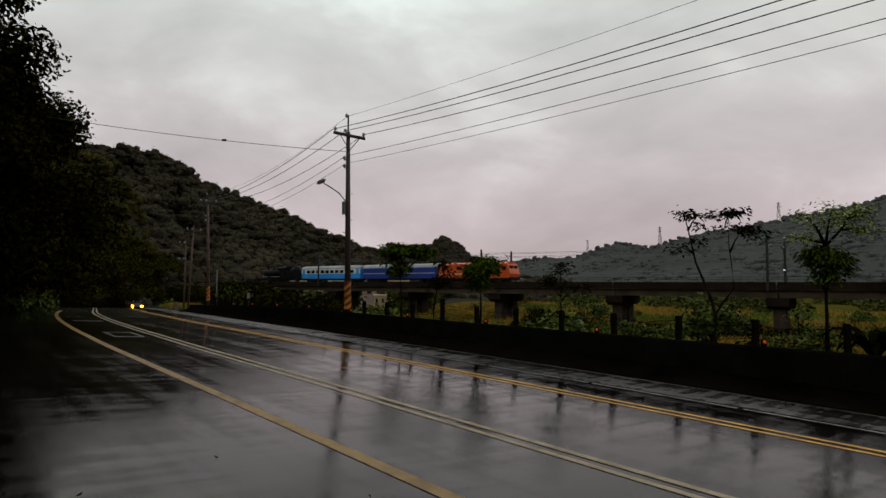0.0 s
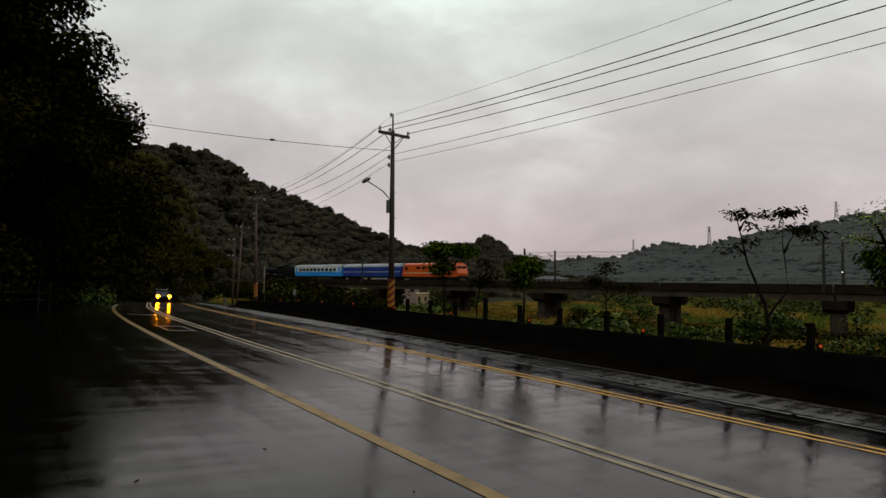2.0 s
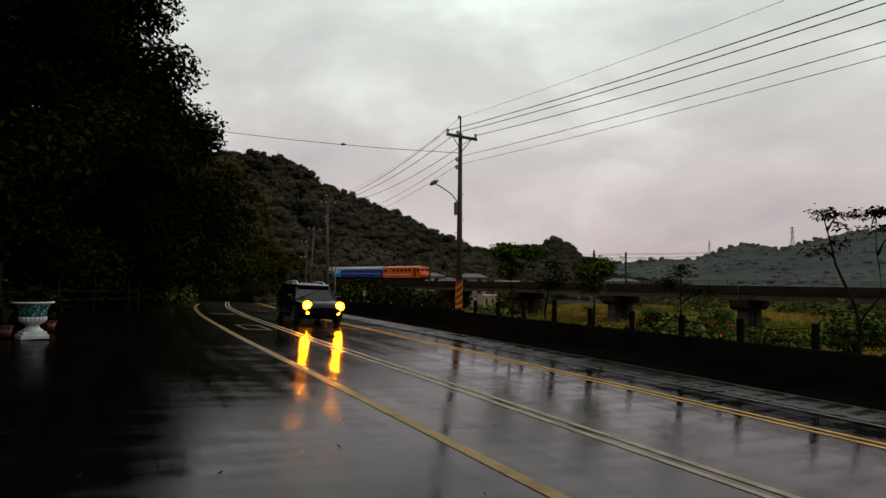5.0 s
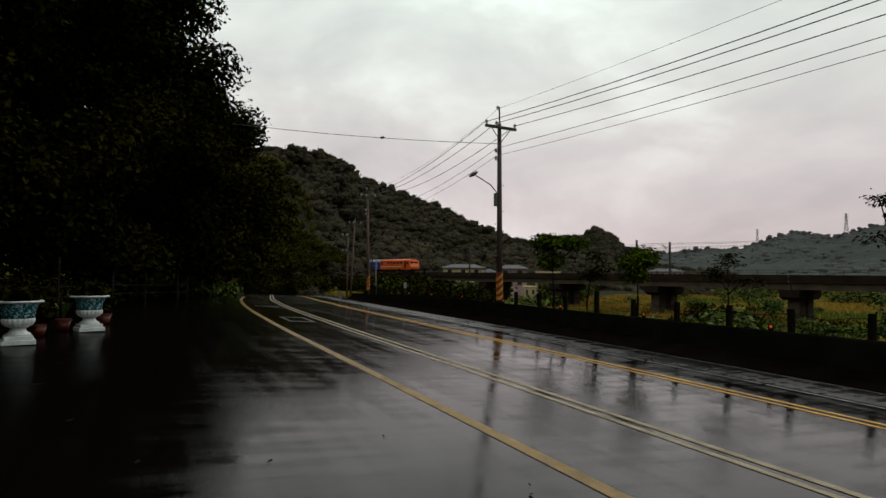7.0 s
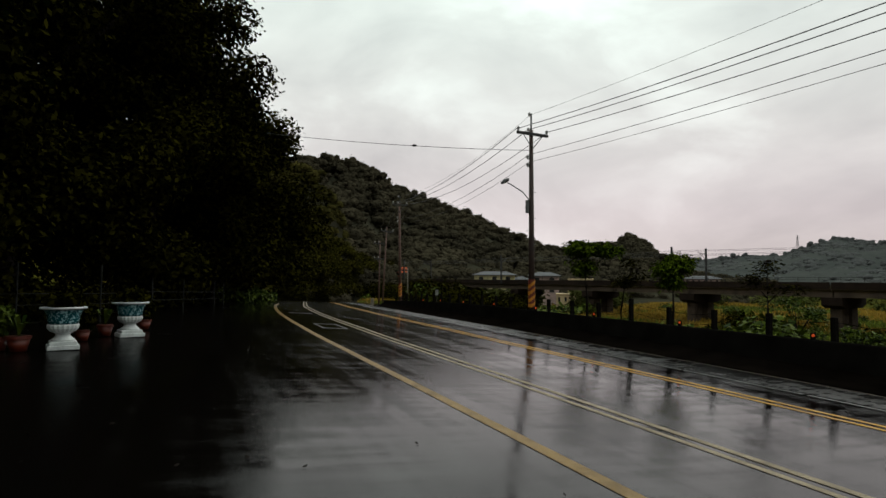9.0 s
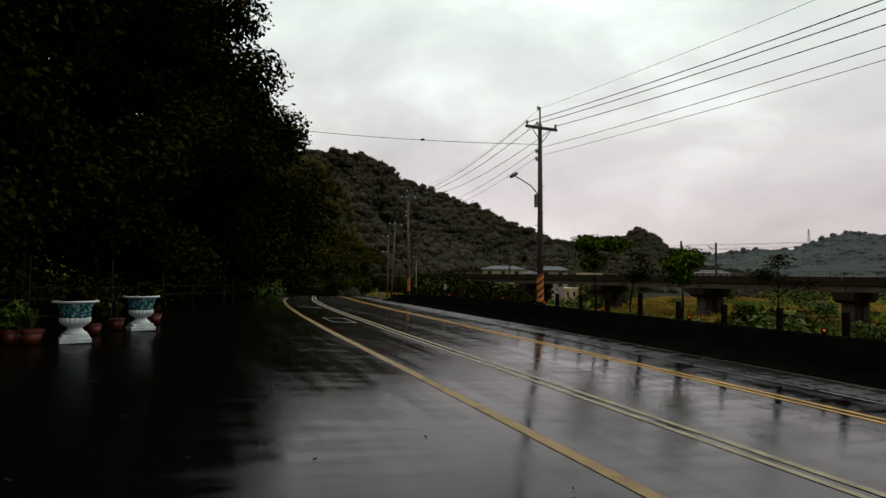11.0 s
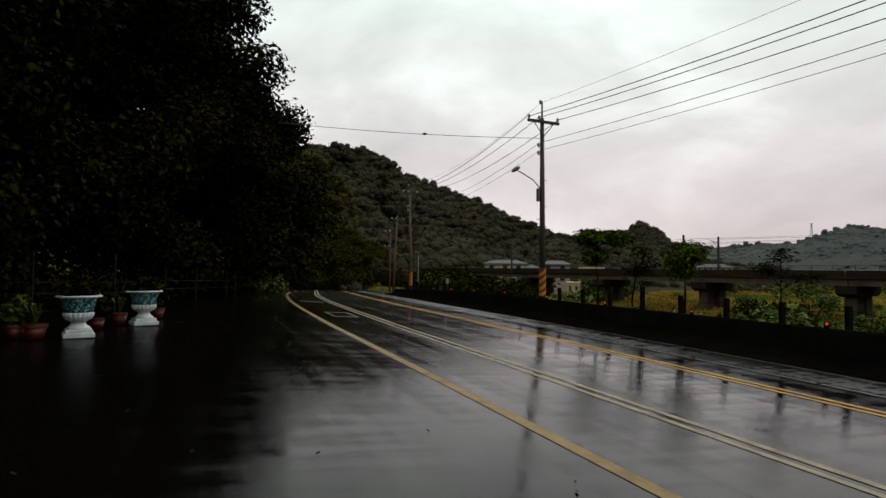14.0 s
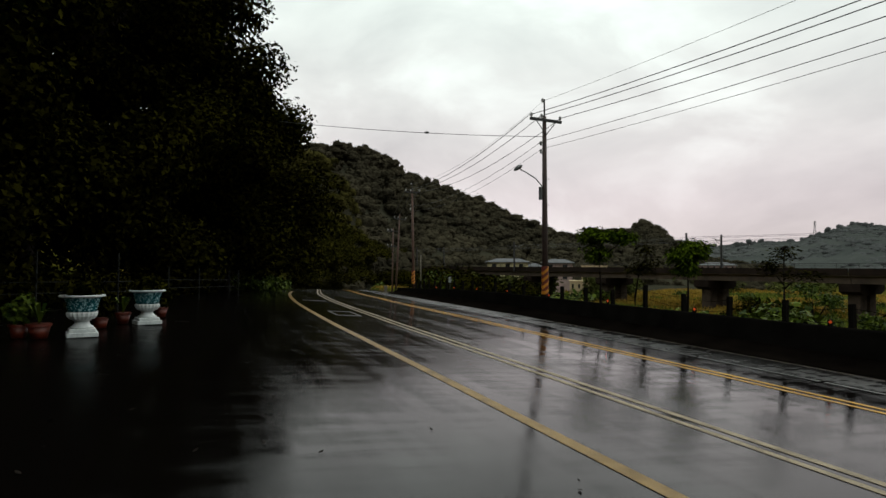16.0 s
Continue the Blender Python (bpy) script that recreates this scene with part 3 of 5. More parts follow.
def big_tree(x, y, height, reach, seed, material, count, size=0.20, low=0.12, z=None):
    """A tall broadleaf tree, leafy nearly to the ground."""
    rng = random.Random(seed)
    z = land_z(x, y) if z is None else z
    t = thing("broadleaf_tree", pose(x, y, z, 0, 0, rng.uniform(0, 360)), "tall dark wet broadleaf tree beside the lay-by", "tree", "trees beside the lay-by")
    tips = trunk_and_limbs(t, height, 0.022 * height, reach * 0.8, seed)
    blobs = []
    for k in range(46):
        h = low + (0.97 - low) * (k + rng.random()) / 46
        wide = reach * (1.0 - max(0, (h - 0.45) / 0.55) ** 2.0 * 0.85) * (0.72 + 0.28 * min(1, h / 0.3))
        a, r = rng.uniform(0, 6.28), wide * (0.35 + 0.55 * rng.random() ** 0.6)
        s = reach * rng.uniform(0.16, 0.34)
        blobs.append((r * math.cos(a), r * math.sin(a), height * h, s * 1.15, s * 1.15, s * 0.8))
    blobs += [(p.x, p.y, p.z, reach * 0.28, reach * 0.28, reach * 0.2) for p in tips]
    leaves("crown", blobs, count, size, material, t, seed, shell=0.75, up=0.6)
    return t


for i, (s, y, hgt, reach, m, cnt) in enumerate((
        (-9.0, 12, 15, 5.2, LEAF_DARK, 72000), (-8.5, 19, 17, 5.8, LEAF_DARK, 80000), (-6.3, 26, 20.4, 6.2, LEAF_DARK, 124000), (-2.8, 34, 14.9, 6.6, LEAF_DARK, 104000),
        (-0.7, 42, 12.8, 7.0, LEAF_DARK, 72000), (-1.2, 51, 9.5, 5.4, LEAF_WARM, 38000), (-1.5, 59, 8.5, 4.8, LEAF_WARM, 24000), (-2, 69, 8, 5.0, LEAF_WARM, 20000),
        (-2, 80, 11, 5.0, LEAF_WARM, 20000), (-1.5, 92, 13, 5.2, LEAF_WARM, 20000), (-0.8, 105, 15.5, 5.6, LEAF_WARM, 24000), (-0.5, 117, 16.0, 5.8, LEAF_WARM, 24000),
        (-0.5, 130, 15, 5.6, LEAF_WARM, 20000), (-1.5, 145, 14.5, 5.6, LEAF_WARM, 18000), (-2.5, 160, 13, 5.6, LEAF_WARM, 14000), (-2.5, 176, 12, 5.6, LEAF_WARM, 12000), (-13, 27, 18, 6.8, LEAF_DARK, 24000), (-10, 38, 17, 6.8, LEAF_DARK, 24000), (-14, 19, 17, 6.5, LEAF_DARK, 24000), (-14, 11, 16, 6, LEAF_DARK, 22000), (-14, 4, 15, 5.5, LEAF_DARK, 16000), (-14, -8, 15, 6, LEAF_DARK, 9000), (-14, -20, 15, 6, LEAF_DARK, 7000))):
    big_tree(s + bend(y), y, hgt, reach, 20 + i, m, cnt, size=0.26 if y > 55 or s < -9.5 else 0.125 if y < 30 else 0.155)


# ---- train ----
ORANGE = mat("orange_loco_paint", (0.50, 0.064, 0.004), (0.66, 0.10, 0.008), 0.5, 0.35, 0.08, 0.05, fine=4)
ORANGE_D = mat("white_loco_stripe", (0.60, 0.45, 0.33), (0.72, 0.58, 0.45), 2, 0.4, 0.08, 0.0)
NAVY = mat("navy_coach_paint", (0.010, 0.032, 0.20), (0.016, 0.050, 0.29), 0.5, 0.35, 0.08, 0.05, fine=4)
SKYBLUE = mat("sky_blue_coach_paint", (0.02, 0.26, 0.72), (0.04, 0.34, 0.82), 0.5, 0.35, 0.08, 0.05, fine=4)
CREAMCOACH = mat("cream_coach_paint", (0.60, 0.62, 0.58), (0.74, 0.75, 0.70), 0.5, 0.4, 0.08, 0.05, fine=4)
ROOFGREY = mat("pale_coach_roof", (0.20, 0.21, 0.23), (0.33, 0.34, 0.35), 0.6, 0.6, 0.1, 0.1, fine=4)
DARKGLASS = mat("dark_window_glass", (0.010, 0.011, 0.013), (0.022, 0.024, 0.027), 2, 0.08, 0.03, 0.0)
SOOT = mat("black_locomotive_paint", (0.003, 0.003, 0.0032), (0.008, 0.008, 0.008), 1, 0.6, 0.15, 0.1, spec=0.12)
LIGHTGREY = mat("pale_fitting", (0.35, 0.35, 0.36), (0.5, 0.5, 0.5), 3, 0.5, 0.1, 0.0)


def bogie(t, y):
    b = part("bogie", boxed((0, y, 0.62), (2.2, 2.9, 0.45), 0.05), SOOT, t)
    for dy in (-0.95, 0.95):
        for x in (-0.75, 0.75):
            axis = Euler((0, radians(90), 0)).to_matrix()
            part("wheel", lathe(bmesh.new(), [(0.1, -0.09), (0.43, -0.07), (0.46, 0.05), (0.43, 0.08), (0.1, 0.09)], 16, (x, y + dy, 0.46), 0, axis), SOOT, b)


def coach_roof(bm, length, z0, z1, half=1.42):
    prof = [(half * math.cos(a), z0 + (z1 - z0) * math.sin(a)) for a in [math.pi * k / 12 for k in range(13)]]
    return prism(bm, prof, -length / 2, length / 2, "y")


def coach(u, paint, upper, label, windows, stripe):
    t = thing("passenger_coach", track_pose(u, -0.3, RAIL_Z), label, "railway coach", "train on the viaduct")
    part("lower_side", boxed((0, 0, 1.52), (2.84, 19.4, 1.05), 0.04), paint, t)
    part("upper_side", boxed((0, 0, 2.53), (2.82, 19.4, 0.96), 0.03), upper, t)
    part("roof", coach_roof(bmesh.new(), 19.5, 3.0, 3.75), ROOFGREY, t)
    part("underframe", boxed((0, 0, 0.85), (2.3, 17.5, 0.3), 0.03), SOOT, t)
    if stripe:
        for x in (-1.43, 1.43):
            part("stripe", boxed((x, 0, 1.98), (0.02, 19.2, 0.14)), LIGHTGREY, t)
    for x in (-1.42, 1.42):
        for k in range(windows):
            y = -8.0 + 16.0 * (k + 0.5) / windows
            w = part("window", boxed((x, y, 2.5), (0.03, 16.0 / windows * 0.72, 0.66), 0.01), DARKGLASS, t)
        for y in (-8.9, 8.9):
            part("door", boxed((x, y, 2.05), (0.025, 0.75, 1.9), 0.01), paint, t)
    for y in (-9.75, 9.75):
        part("gangway", boxed((0, y, 2.1), (1.1, 0.3, 2.1), 0.05), SOOT, t)
        part("end_wall", boxed((0, y * 0.995, 2.0), (2.7, 0.05, 1.95)), paint, t)
    bogie(t, -6.8)
    bogie(t, 6.8)
    return t


def electric_loco(u):
    t = thing("electric_locomotive", track_pose(u, -0.3, RAIL_Z), "orange electric locomotive with a pale stripe and cab windows", "locomotive", "train on the viaduct")
    bm = bmesh.new()
    prism(bm, [(-7.55, 1.0), (-7.75, 1.7), (-7.45, 2.7), (-7.2, 3.35), (7.2, 3.35), (7.45, 2.7), (7.75, 1.7), (7.55, 1.0)], -1.4, 1.4, "x")
    part("body", bm, ORANGE, t)
    part("roof", coach_roof(bmesh.new(), 14.2, 3.34, 3.72, 1.3), ORANGE, t)
    for x in (-1.415, 1.415):
        part("stripe", boxed((x, 1.6, 1.75), (0.02, 11.0, 0.16)), ORANGE_D, t)
        part("cab_window", boxed((x, 6.55, 2.65), (0.03, 0.8, 0.62), 0.02), DARKGLASS, t)
        part("cab_window", boxed((x, -6.55, 2.65), (0.03, 0.8, 0.62), 0.02), DARKGLASS, t)
        part("cab_door", boxed((x, -5.4, 2.2), (0.03, 0.7, 1.9), 0.02), SOOT, t)
        for k in range(5):
            part("grille", boxed((x, -3.4 + 1.6 * k, 2.75), (0.03, 1.1, 0.5), 0.02), DARKGLASS, t)
    for y in (-7.62, 7.62):
        for x in (-0.62, 0.62):
            part("windscreen", boxed((x, y * 0.975, 2.75), (1.0, 0.12, 0.62), 0.02), DARKGLASS, t)
        part("buffer_beam", boxed((0, y * 1.02, 0.95), (2.6, 0.25, 0.45), 0.04), SOOT, t)
        part("headlight", lathe(bmesh.new(), [(0.12, 0), (0.14, 0.08), (0.02, 0.1)], 12, (0, y, 3.4)), LIGHTGREY, t)
    part("underframe", boxed((0, 0, 0.85), (2.5, 14.2, 0.4), 0.05), SOOT, t)
    part("equipment_case", boxed((0, 0, 0.6), (2.2, 4.2, 0.6), 0.05), SOOT, t)
    for s in (-1, 1):
        p = part("pantograph", tube(bmesh.new(), [(-0.5, s * 4.2, 3.75), (-0.45, s * 3.2, 4.1), (0.45, s * 3.2, 4.1), (0.5, s * 4.2, 3.75)], 0.03, 6), SOOT, t)
    bogie(t, -4.6)
    bogie(t, 4.6)
    return t


def steam_loco(u):
    t = thing("steam_locomotive", track_pose(u, -0.3, RAIL_Z), "black steam locomotive with boiler, funnel, domes and cab", "locomotive", "train on the viaduct")
    turn = Euler((radians(-90), 0, 0)).to_matrix()
    part("boiler", lathe(bmesh.new(), [(0.5, -3.0), (0.78, -2.9), (0.80, 3.9), (0.72, 4.1), (0.3, 4.2)], 20, (0, 1.5, 2.35), 0, turn), SOOT, t, smooth=True)
    part("funnel", lathe(bmesh.new(), [(0.3, 3.0), (0.22, 3.2), (0.24, 3.75), (0.32, 3.85)], 14, (0, 4.6, 0)), SOOT, t)
    part("sand_dome", lathe(bmesh.new(), [(0.4, 3.0), (0.38, 3.4), (0.2, 3.6)], 14, (0, 2.2, 0)), SOOT, t)
    part("steam_dome", lathe(bmesh.new(), [(0.42, 3.0), (0.4, 3.45), (0.2, 3.65)], 14, (0, 0.4, 0)), SOOT, t)
    part("cab", boxed((0, -2.6, 2.5), (2.6, 2.0, 2.1), 0.05), SOOT, t)
    part("cab_roof", coach_roof(bmesh.new(), 2.6, 3.5, 3.8, 1.4), SOOT, t).location.y = -2.7
    part("running_board", boxed((0, 1.2, 1.55), (2.5, 8.2, 0.12), 0.02), SOOT, t)
    for x in (-1.27, 1.27):
        part("white_lining", boxed((x, 1.2, 1.56), (0.02, 8.2, 0.06)), LIGHTGREY, t)
        axis = Euler((0, radians(90), 0)).to_matrix()
        for k in range(4):
            part("driving_wheel", lathe(bmesh.new(), [(0.1, -0.08), (0.66, -0.06), (0.7, 0.05), (0.66, 0.08), (0.1, 0.1)], 18, (x * 0.6, -1.4 + 1.5 * k, 0.7), 0, axis), SOOT, t)
    part("tender_tank", boxed((0, -7.1, 1.9), (2.6, 5.8, 1.7), 0.06), SOOT, t)
    part("coal", tube(bmesh.new(), [(0, -9.2, 2.7), (0, -7.0, 3.05), (0, -5.0, 2.8)], [0.4, 0.95, 0.7], 9), SOOT, t)
    part("frame", boxed((0, -2, 0.95), (2.0, 15.5, 0.5), 0.04), SOOT, t)
    return t


LOCO_END = 58.4
loco = electric_loco(LOCO_END + 7.9)
CARS = [(loco, 7.9)]
coach_a = coach(0, NAVY, NAVY, "navy blue windowless railway coach with a pale stripe and grey roof", 0, True)
coach_b = coach(0, SKYBLUE, CREAMCOACH, "sky blue and cream railway coach with square dark windows", 10, False)
steam = steam_loco(0)
CARS += [(coach_a, 26.1), (coach_b, 46.4), (steam, 66.5)]


# ---- poles and cables ----
def stripes(t, r, z0, z1, n=4):
    """Slanting yellow and dark bands round the foot of a pole."""
    part("band_sleeve", lathe(bmesh.new(), [(r, z0), (r, z1)], 20), STRIPE_D, t)
    h = (z1 - z0) / n
    for k in range(n):
        bm = bmesh.new()
        lo, hi = [], []
        m = 20
        for i in range(m + 1):
            a = 2 * math.pi * i / m
            rise = 0.34 * abs(((i / m * 2) % 2) - 1) - 0.1
            z = max(z0, min(z1 - h * 0.52, z0 + k * h + rise))
            p = (math.cos(a) * (r + 0.004), math.sin(a) * (r + 0.004))
            lo.append(bm.verts.new((*p, z)))
            hi.append(bm.verts.new((*p, z + h * 0.48)))
        for i in range(m):
            bm.faces.new((lo[i], lo[i + 1], hi[i + 1], hi[i]))
        part("yellow_band", bm, STRIPE_Y, t)


def insulator(bm, at, s=1.0):
    return lathe(bm, [(0.02, 0), (0.03, 0.04), (0.065, 0.06), (0.05, 0.10), (0.07, 0.12), (0.045, 0.17), (0.02, 0.19)], 10, at)


def utility_pole(x, y, z, top, r, material, label, arms, lean=(0.0, 0.0), lamp=False, band=None, spike=0.0, turn=0.0):
    """arms: (height below top, half length). Arms lie across the road."""
    t = thing("utility_pole", pose(x, y, z, lean[1], lean[0], turn), label, "utility pole", "roadside poles")
    hgt = top - z
    part("pole_shaft", tube(bmesh.new(), [(0, 0, -0.3), (0, 0, hgt * 0.5), (0, 0, hgt)], [r * 1.25, r, r * 0.72], 14), material, t, smooth=True)
    for down, half in arms:
        a = part("crossarm", boxed((0, -r * 0.9, hgt - down), (2 * half, 0.09, 0.12), 0.01), DARKMETAL, t)
        for s in (-1, 1):
            part("arm_brace", tube(bmesh.new(), [(s * half * 0.62, -r, hgt - down - 0.05), (0, -r * 0.9, hgt - down - 0.62)], 0.018, 6), DARKMETAL, t)
        for px in (-half * 0.92, -half * 0.28, half * 0.92):
            part("insulator", insulator(bmesh.new(), (px, -r * 0.9, hgt - down + 0.06)), PORCELAIN, a)
    if spike:
        s = part("top_spike", tube(bmesh.new(), [(0, 0, hgt - 0.2), (0, 0, hgt + spike)], 0.035, 8), DARKMETAL, t)
        part("insulator", insulator(bmesh.new(), (-0.09, 0, hgt + spike - 0.15)), PORCELAIN, s)
    for down in (1.25, 1.58):
        if spike:
            part("side_insulator", insulator(bmesh.new(), (-r - 0.08, 0, hgt - down)), PORCELAIN, t)
            part("bracket", boxed((-r - 0.03, 0, hgt - down + 0.02), (0.14, 0.03, 0.03)), DARKMETAL, t)
    if lamp:
        arm = part("lamp_arm", tube(bmesh.new(), [(-r * 0.9, 0, 5.34), (-0.35, 0.16, 5.70), (-0.75, 0.36, 5.98), (-0.92, 0.45, 6.08)], 0.025, 8), LAMPGREY, t)
        part("lamp_head", lathe(bmesh.new(), [(0.03, -0.18), (0.07, -0.10), (0.09, 0.04), (0.07, 0.16), (0.02, 0.23)], 14, (-1.02, 0.5, 6.13), 0, Euler((radians(60), 0, radians(58))).to_matrix()), LAMPGREY, arm, smooth=True)
        part("ballast_box", boxed((-r - 0.07, 0.04, 5.07), (0.12, 0.12, 0.55), 0.02), LAMPGREY, t)
    if band:
        stripes(t, r * 1.27, band[0], band[1])
    for k in range(5):
        part("step_bolt", tube(bmesh.new(), [(0, 0, hgt * 0.42 + k * 0.55), ((-1) ** k * (r + 0.14), 0.02, hgt * 0.42 + k * 0.55)], 0.012, 5), DARKMETAL, t)
    return t


P1, P2, P3, P4 = (13.3, 22.85), (15.85, 48.0), (18.1, 60.5), (18.6, 63.5)
GZ1, GZ2 = land_z(*P1), land_z(*P2)
utility_pole(*P1, GZ1, 7.95, 0.115, POLEWOOD, "dark wooden utility pole with crossarm, street lamp and striped foot", [(0.18, 0.82)], lean=(-0.25, 0), lamp=True, band=(0.85, 2.02), spike=0.72, turn=8)
utility_pole(*P2, GZ2, 7.75, 0.105, POLE_GREY, "red-brown utility pole with a crossarm and striped foot", [(0.15, 0.68)], lean=(-1.2, 0), band=(0.9, 2.0), spike=0.6, turn=10)
utility_pole(*P3, land_z(*P3), 6.9, 0.085, POLE_GREY, "leaning brown utility pole with two crossarms", [(0.5, 0.7)], lean=(3.0, 0), turn=12)
utility_pole(*P4, land_z(*P4), 5.6, 0.08, POLE_GREY, "brown utility pole with a crossarm and white insulators", [(0.3, 0.7), (1.9, 0.7)], lean=(0.6, 0), turn=12)
utility_pole(13.3, -24, land_z(13.3, -24), 7.95, 0.115, POLEWOOD, "dark wooden utility pole with crossarm beside the road", [(0.18, 0.66)], spike=0.72)


def cable(a, b, sag, r=0.013, label="thin black overhead cable along the road"):
    place(hung(a, b, sag, r, "power_cable", label, "roadside cables"), a)


# three conductors, a thin top wire and two lower cables
for dx, za, zb, zc, sag, r in ((-0.76, 7.95, 7.95, 7.75, 0.93, 0.014), (-0.22, 7.95, 7.95, 7.75, 0.91, 0.014), (0.76, 7.95, 7.95, 7.75, 0.86, 0.014), (-0.08, 8.60, 8.6, 8.3, 0.66, 0.006), (-0.15, 6.90, 6.95, 6.5, 0.57, 0.010), (-0.15, 6.58, 6.65, 6.1, 0.54, 0.008)):
    a = (P1[0] + dx, P1[1], za)
    cable(a, (13.3 + dx, -24, zb), sag, r)
    cable(a, (P2[0] + dx, P2[1], zc), 0.62, r)
    if za > 7:
        cable((P2[0] + dx, P2[1], zc), (P3[0] + dx + 0.3, P3[1], 6.5), 0.15, r)
cable((P1[0], P1[1], 7.10), (3.2, 29.76, 8.36), 0.14, 0.012, "single cable crossing over the road to the trees")
bm = bmesh.new()
lathe(bm, [(0.01, -0.12), (0.05, -0.05), (0.05, 0.05), (0.01, 0.12)], 10, axis=Euler((0, radians(90), radians(-35))).to_matrix())
tagged(place(part("cable_joint", bm, DARKMETAL), (9.05, 25.75, 7.51)), "small dark splice hanging on the crossing cable", "cable joint")


# ---- fence and reflectors on the barrier ----
def fence():
    t = thing("post_fence", pose(0, 0, 0), "row of dark square posts with slack wires behind the barrier", "fence")
    ys = [-4.22 + 1.72 * k for k in range(32)]
    pts = []
    me = None
    for k, y in enumerate(ys):
        x = 13.2 + bend(y)
        z = land_z(x, y)
        top = 0.86 + (0.2 if k == 12 else 0) + min(0.0, (30 - y) * 0.022)
        bm = boxed((0, 0, (top - z) / 2 - 0.1), (0.12, 0.12, top - z + 0.2), 0.012)
        ob = part("post", bm, POST, t)
        ob.matrix_basis = pose(x, y, z, random.uniform(-1.5, 1.5), random.uniform(-1.5, 1.5), random.uniform(-6, 6))
        pts.append((x, y, top))
    for down in (0.10, 0.38, 0.62):
        bm = bmesh.new()
        line = []
        for a, b in zip(pts, pts[1:]):
            for k in range(4):
                q = k / 4
                line.append((a[0] + (b[0] - a[0]) * q - 0.075, a[1] + (b[1] - a[1]) * q, a[2] + (b[2] - a[2]) * q - down - 0.10 * q * (1 - q) * 4 * (0.4 + 0.6 * random.random())))
        part("wire", tube(bm, line, 0.007, 5), POST, t)


fence()
AMBER = glow("lit_amber_marker", (1.0, 0.11, 0.008), 0.07)


def reflector(y):
    z = steps(y, WALLTOP)
    t = thing("barrier_reflector", pose(12.64 + bend(y), y, z, 0, 0, -48), "small lit amber marker lamp in a dark housing on the barrier", "reflector", "barrier reflectors")
    part("housing", boxed((0, 0, 0.075), (0.11, 0.055, 0.15), 0.02), POST, t)
    part("lens", lathe(bmesh.new(), [(0.034, 0), (0.03, 0.010), (0.012, 0.015)], 14, (0, -0.031, 0.095), 0, Euler((radians(90), 0, 0)).to_matrix()), AMBER, t)


for k in range(-2, 9):
    reflector(5.65 + 4.0 * k)


SIGNWHITE = mat("weathered_white_board", (0.16, 0.16, 0.16), (0.28, 0.28, 0.27), 5, 0.6, 0.1, 0.1)
OLD_CONCRETE = mat("pale_old_concrete", (0.08, 0.068, 0.05), (0.17, 0.145, 0.11), 3, 0.8, 0.1, 0.2)


def small_signs():
    y = 55.0
    t = thing("marker_post", pose(*on_road(11.55, y)), "short white marker post at the end of the barrier", "post")
    part("post_body", boxed((0, 0, 0.3), (0.28, 0.2, 0.6), 0.04), OLD_CONCRETE, t)
    part("post_cap", boxed((0, 0, 0.62), (0.32, 0.24, 0.06), 0.02), OLD_CONCRETE, t)
    x, y = 14.0, 35.4
    t = thing("fence_sign", pose(x, y, land_z(x, y), 0, 0, -20), "small white board on a thin post behind the barrier", "sign")
    z = 0.82 - land_z(x, y)
    part("sign_post", tube(bmesh.new(), [(0, 0, -0.1), (0, 0, z + 0.15)], 0.025, 8), DARKMETAL, t)
    part("sign_board", boxed((0, -0.03, z), (0.17, 0.015, 0.34), 0.004), SIGNWHITE, t)
    x, y = 17.9, 52.2
    t = thing("concrete_stub_pole", pose(x, y, land_z(x, y)), "slim pale concrete stub pole beside the road", "pole")
    part("pole_shaft", tube(bmesh.new(), [(0, 0, -0.2), (0, 0, 2.6 - land_z(x, y))], [0.06, 0.045], 10), OLD_CONCRETE, t, smooth=True)
    part("cap", lathe(bmesh.new(), [(0.055, 2.6 - land_z(x, y)), (0.035, 2.66 - land_z(x, y))], 10), DARKMETAL, t)


small_signs()


# ---- roadside saplings ----
def compound_leaves(tips, per, size, droop, seed):
    """Fans of drooping leaves round the ends of twigs."""
    rng = np.random.default_rng(seed)
    v = []
    for p in tips:
        for k in range(per):
            a, el = rng.uniform(0, 6.283), rng.uniform(-0.3, 0.5) - droop * 0.3
            d = np.array([math.cos(a) * math.cos(el), math.sin(a) * math.cos(el), math.sin(el)])
            b = np.array(p) + d * rng.uniform(0.02, 0.22) + rng.normal(size=3) * 0.05
            s = size * rng.uniform(0.6, 1.3)
            side = np.cross(d, rng.normal(size=3) * 0.4 + np.array([0, 0, 1.0]))
            side /= np.linalg.norm(side)
            tip = b + d * s - np.array([0, 0, droop * s])
            mid = b + d * s * 0.5
            v += [b, mid + side * s * 0.26, tip, mid - side * s * 0.26]
    return np.array(v), np.arange(len(v)).reshape(-1, 4)


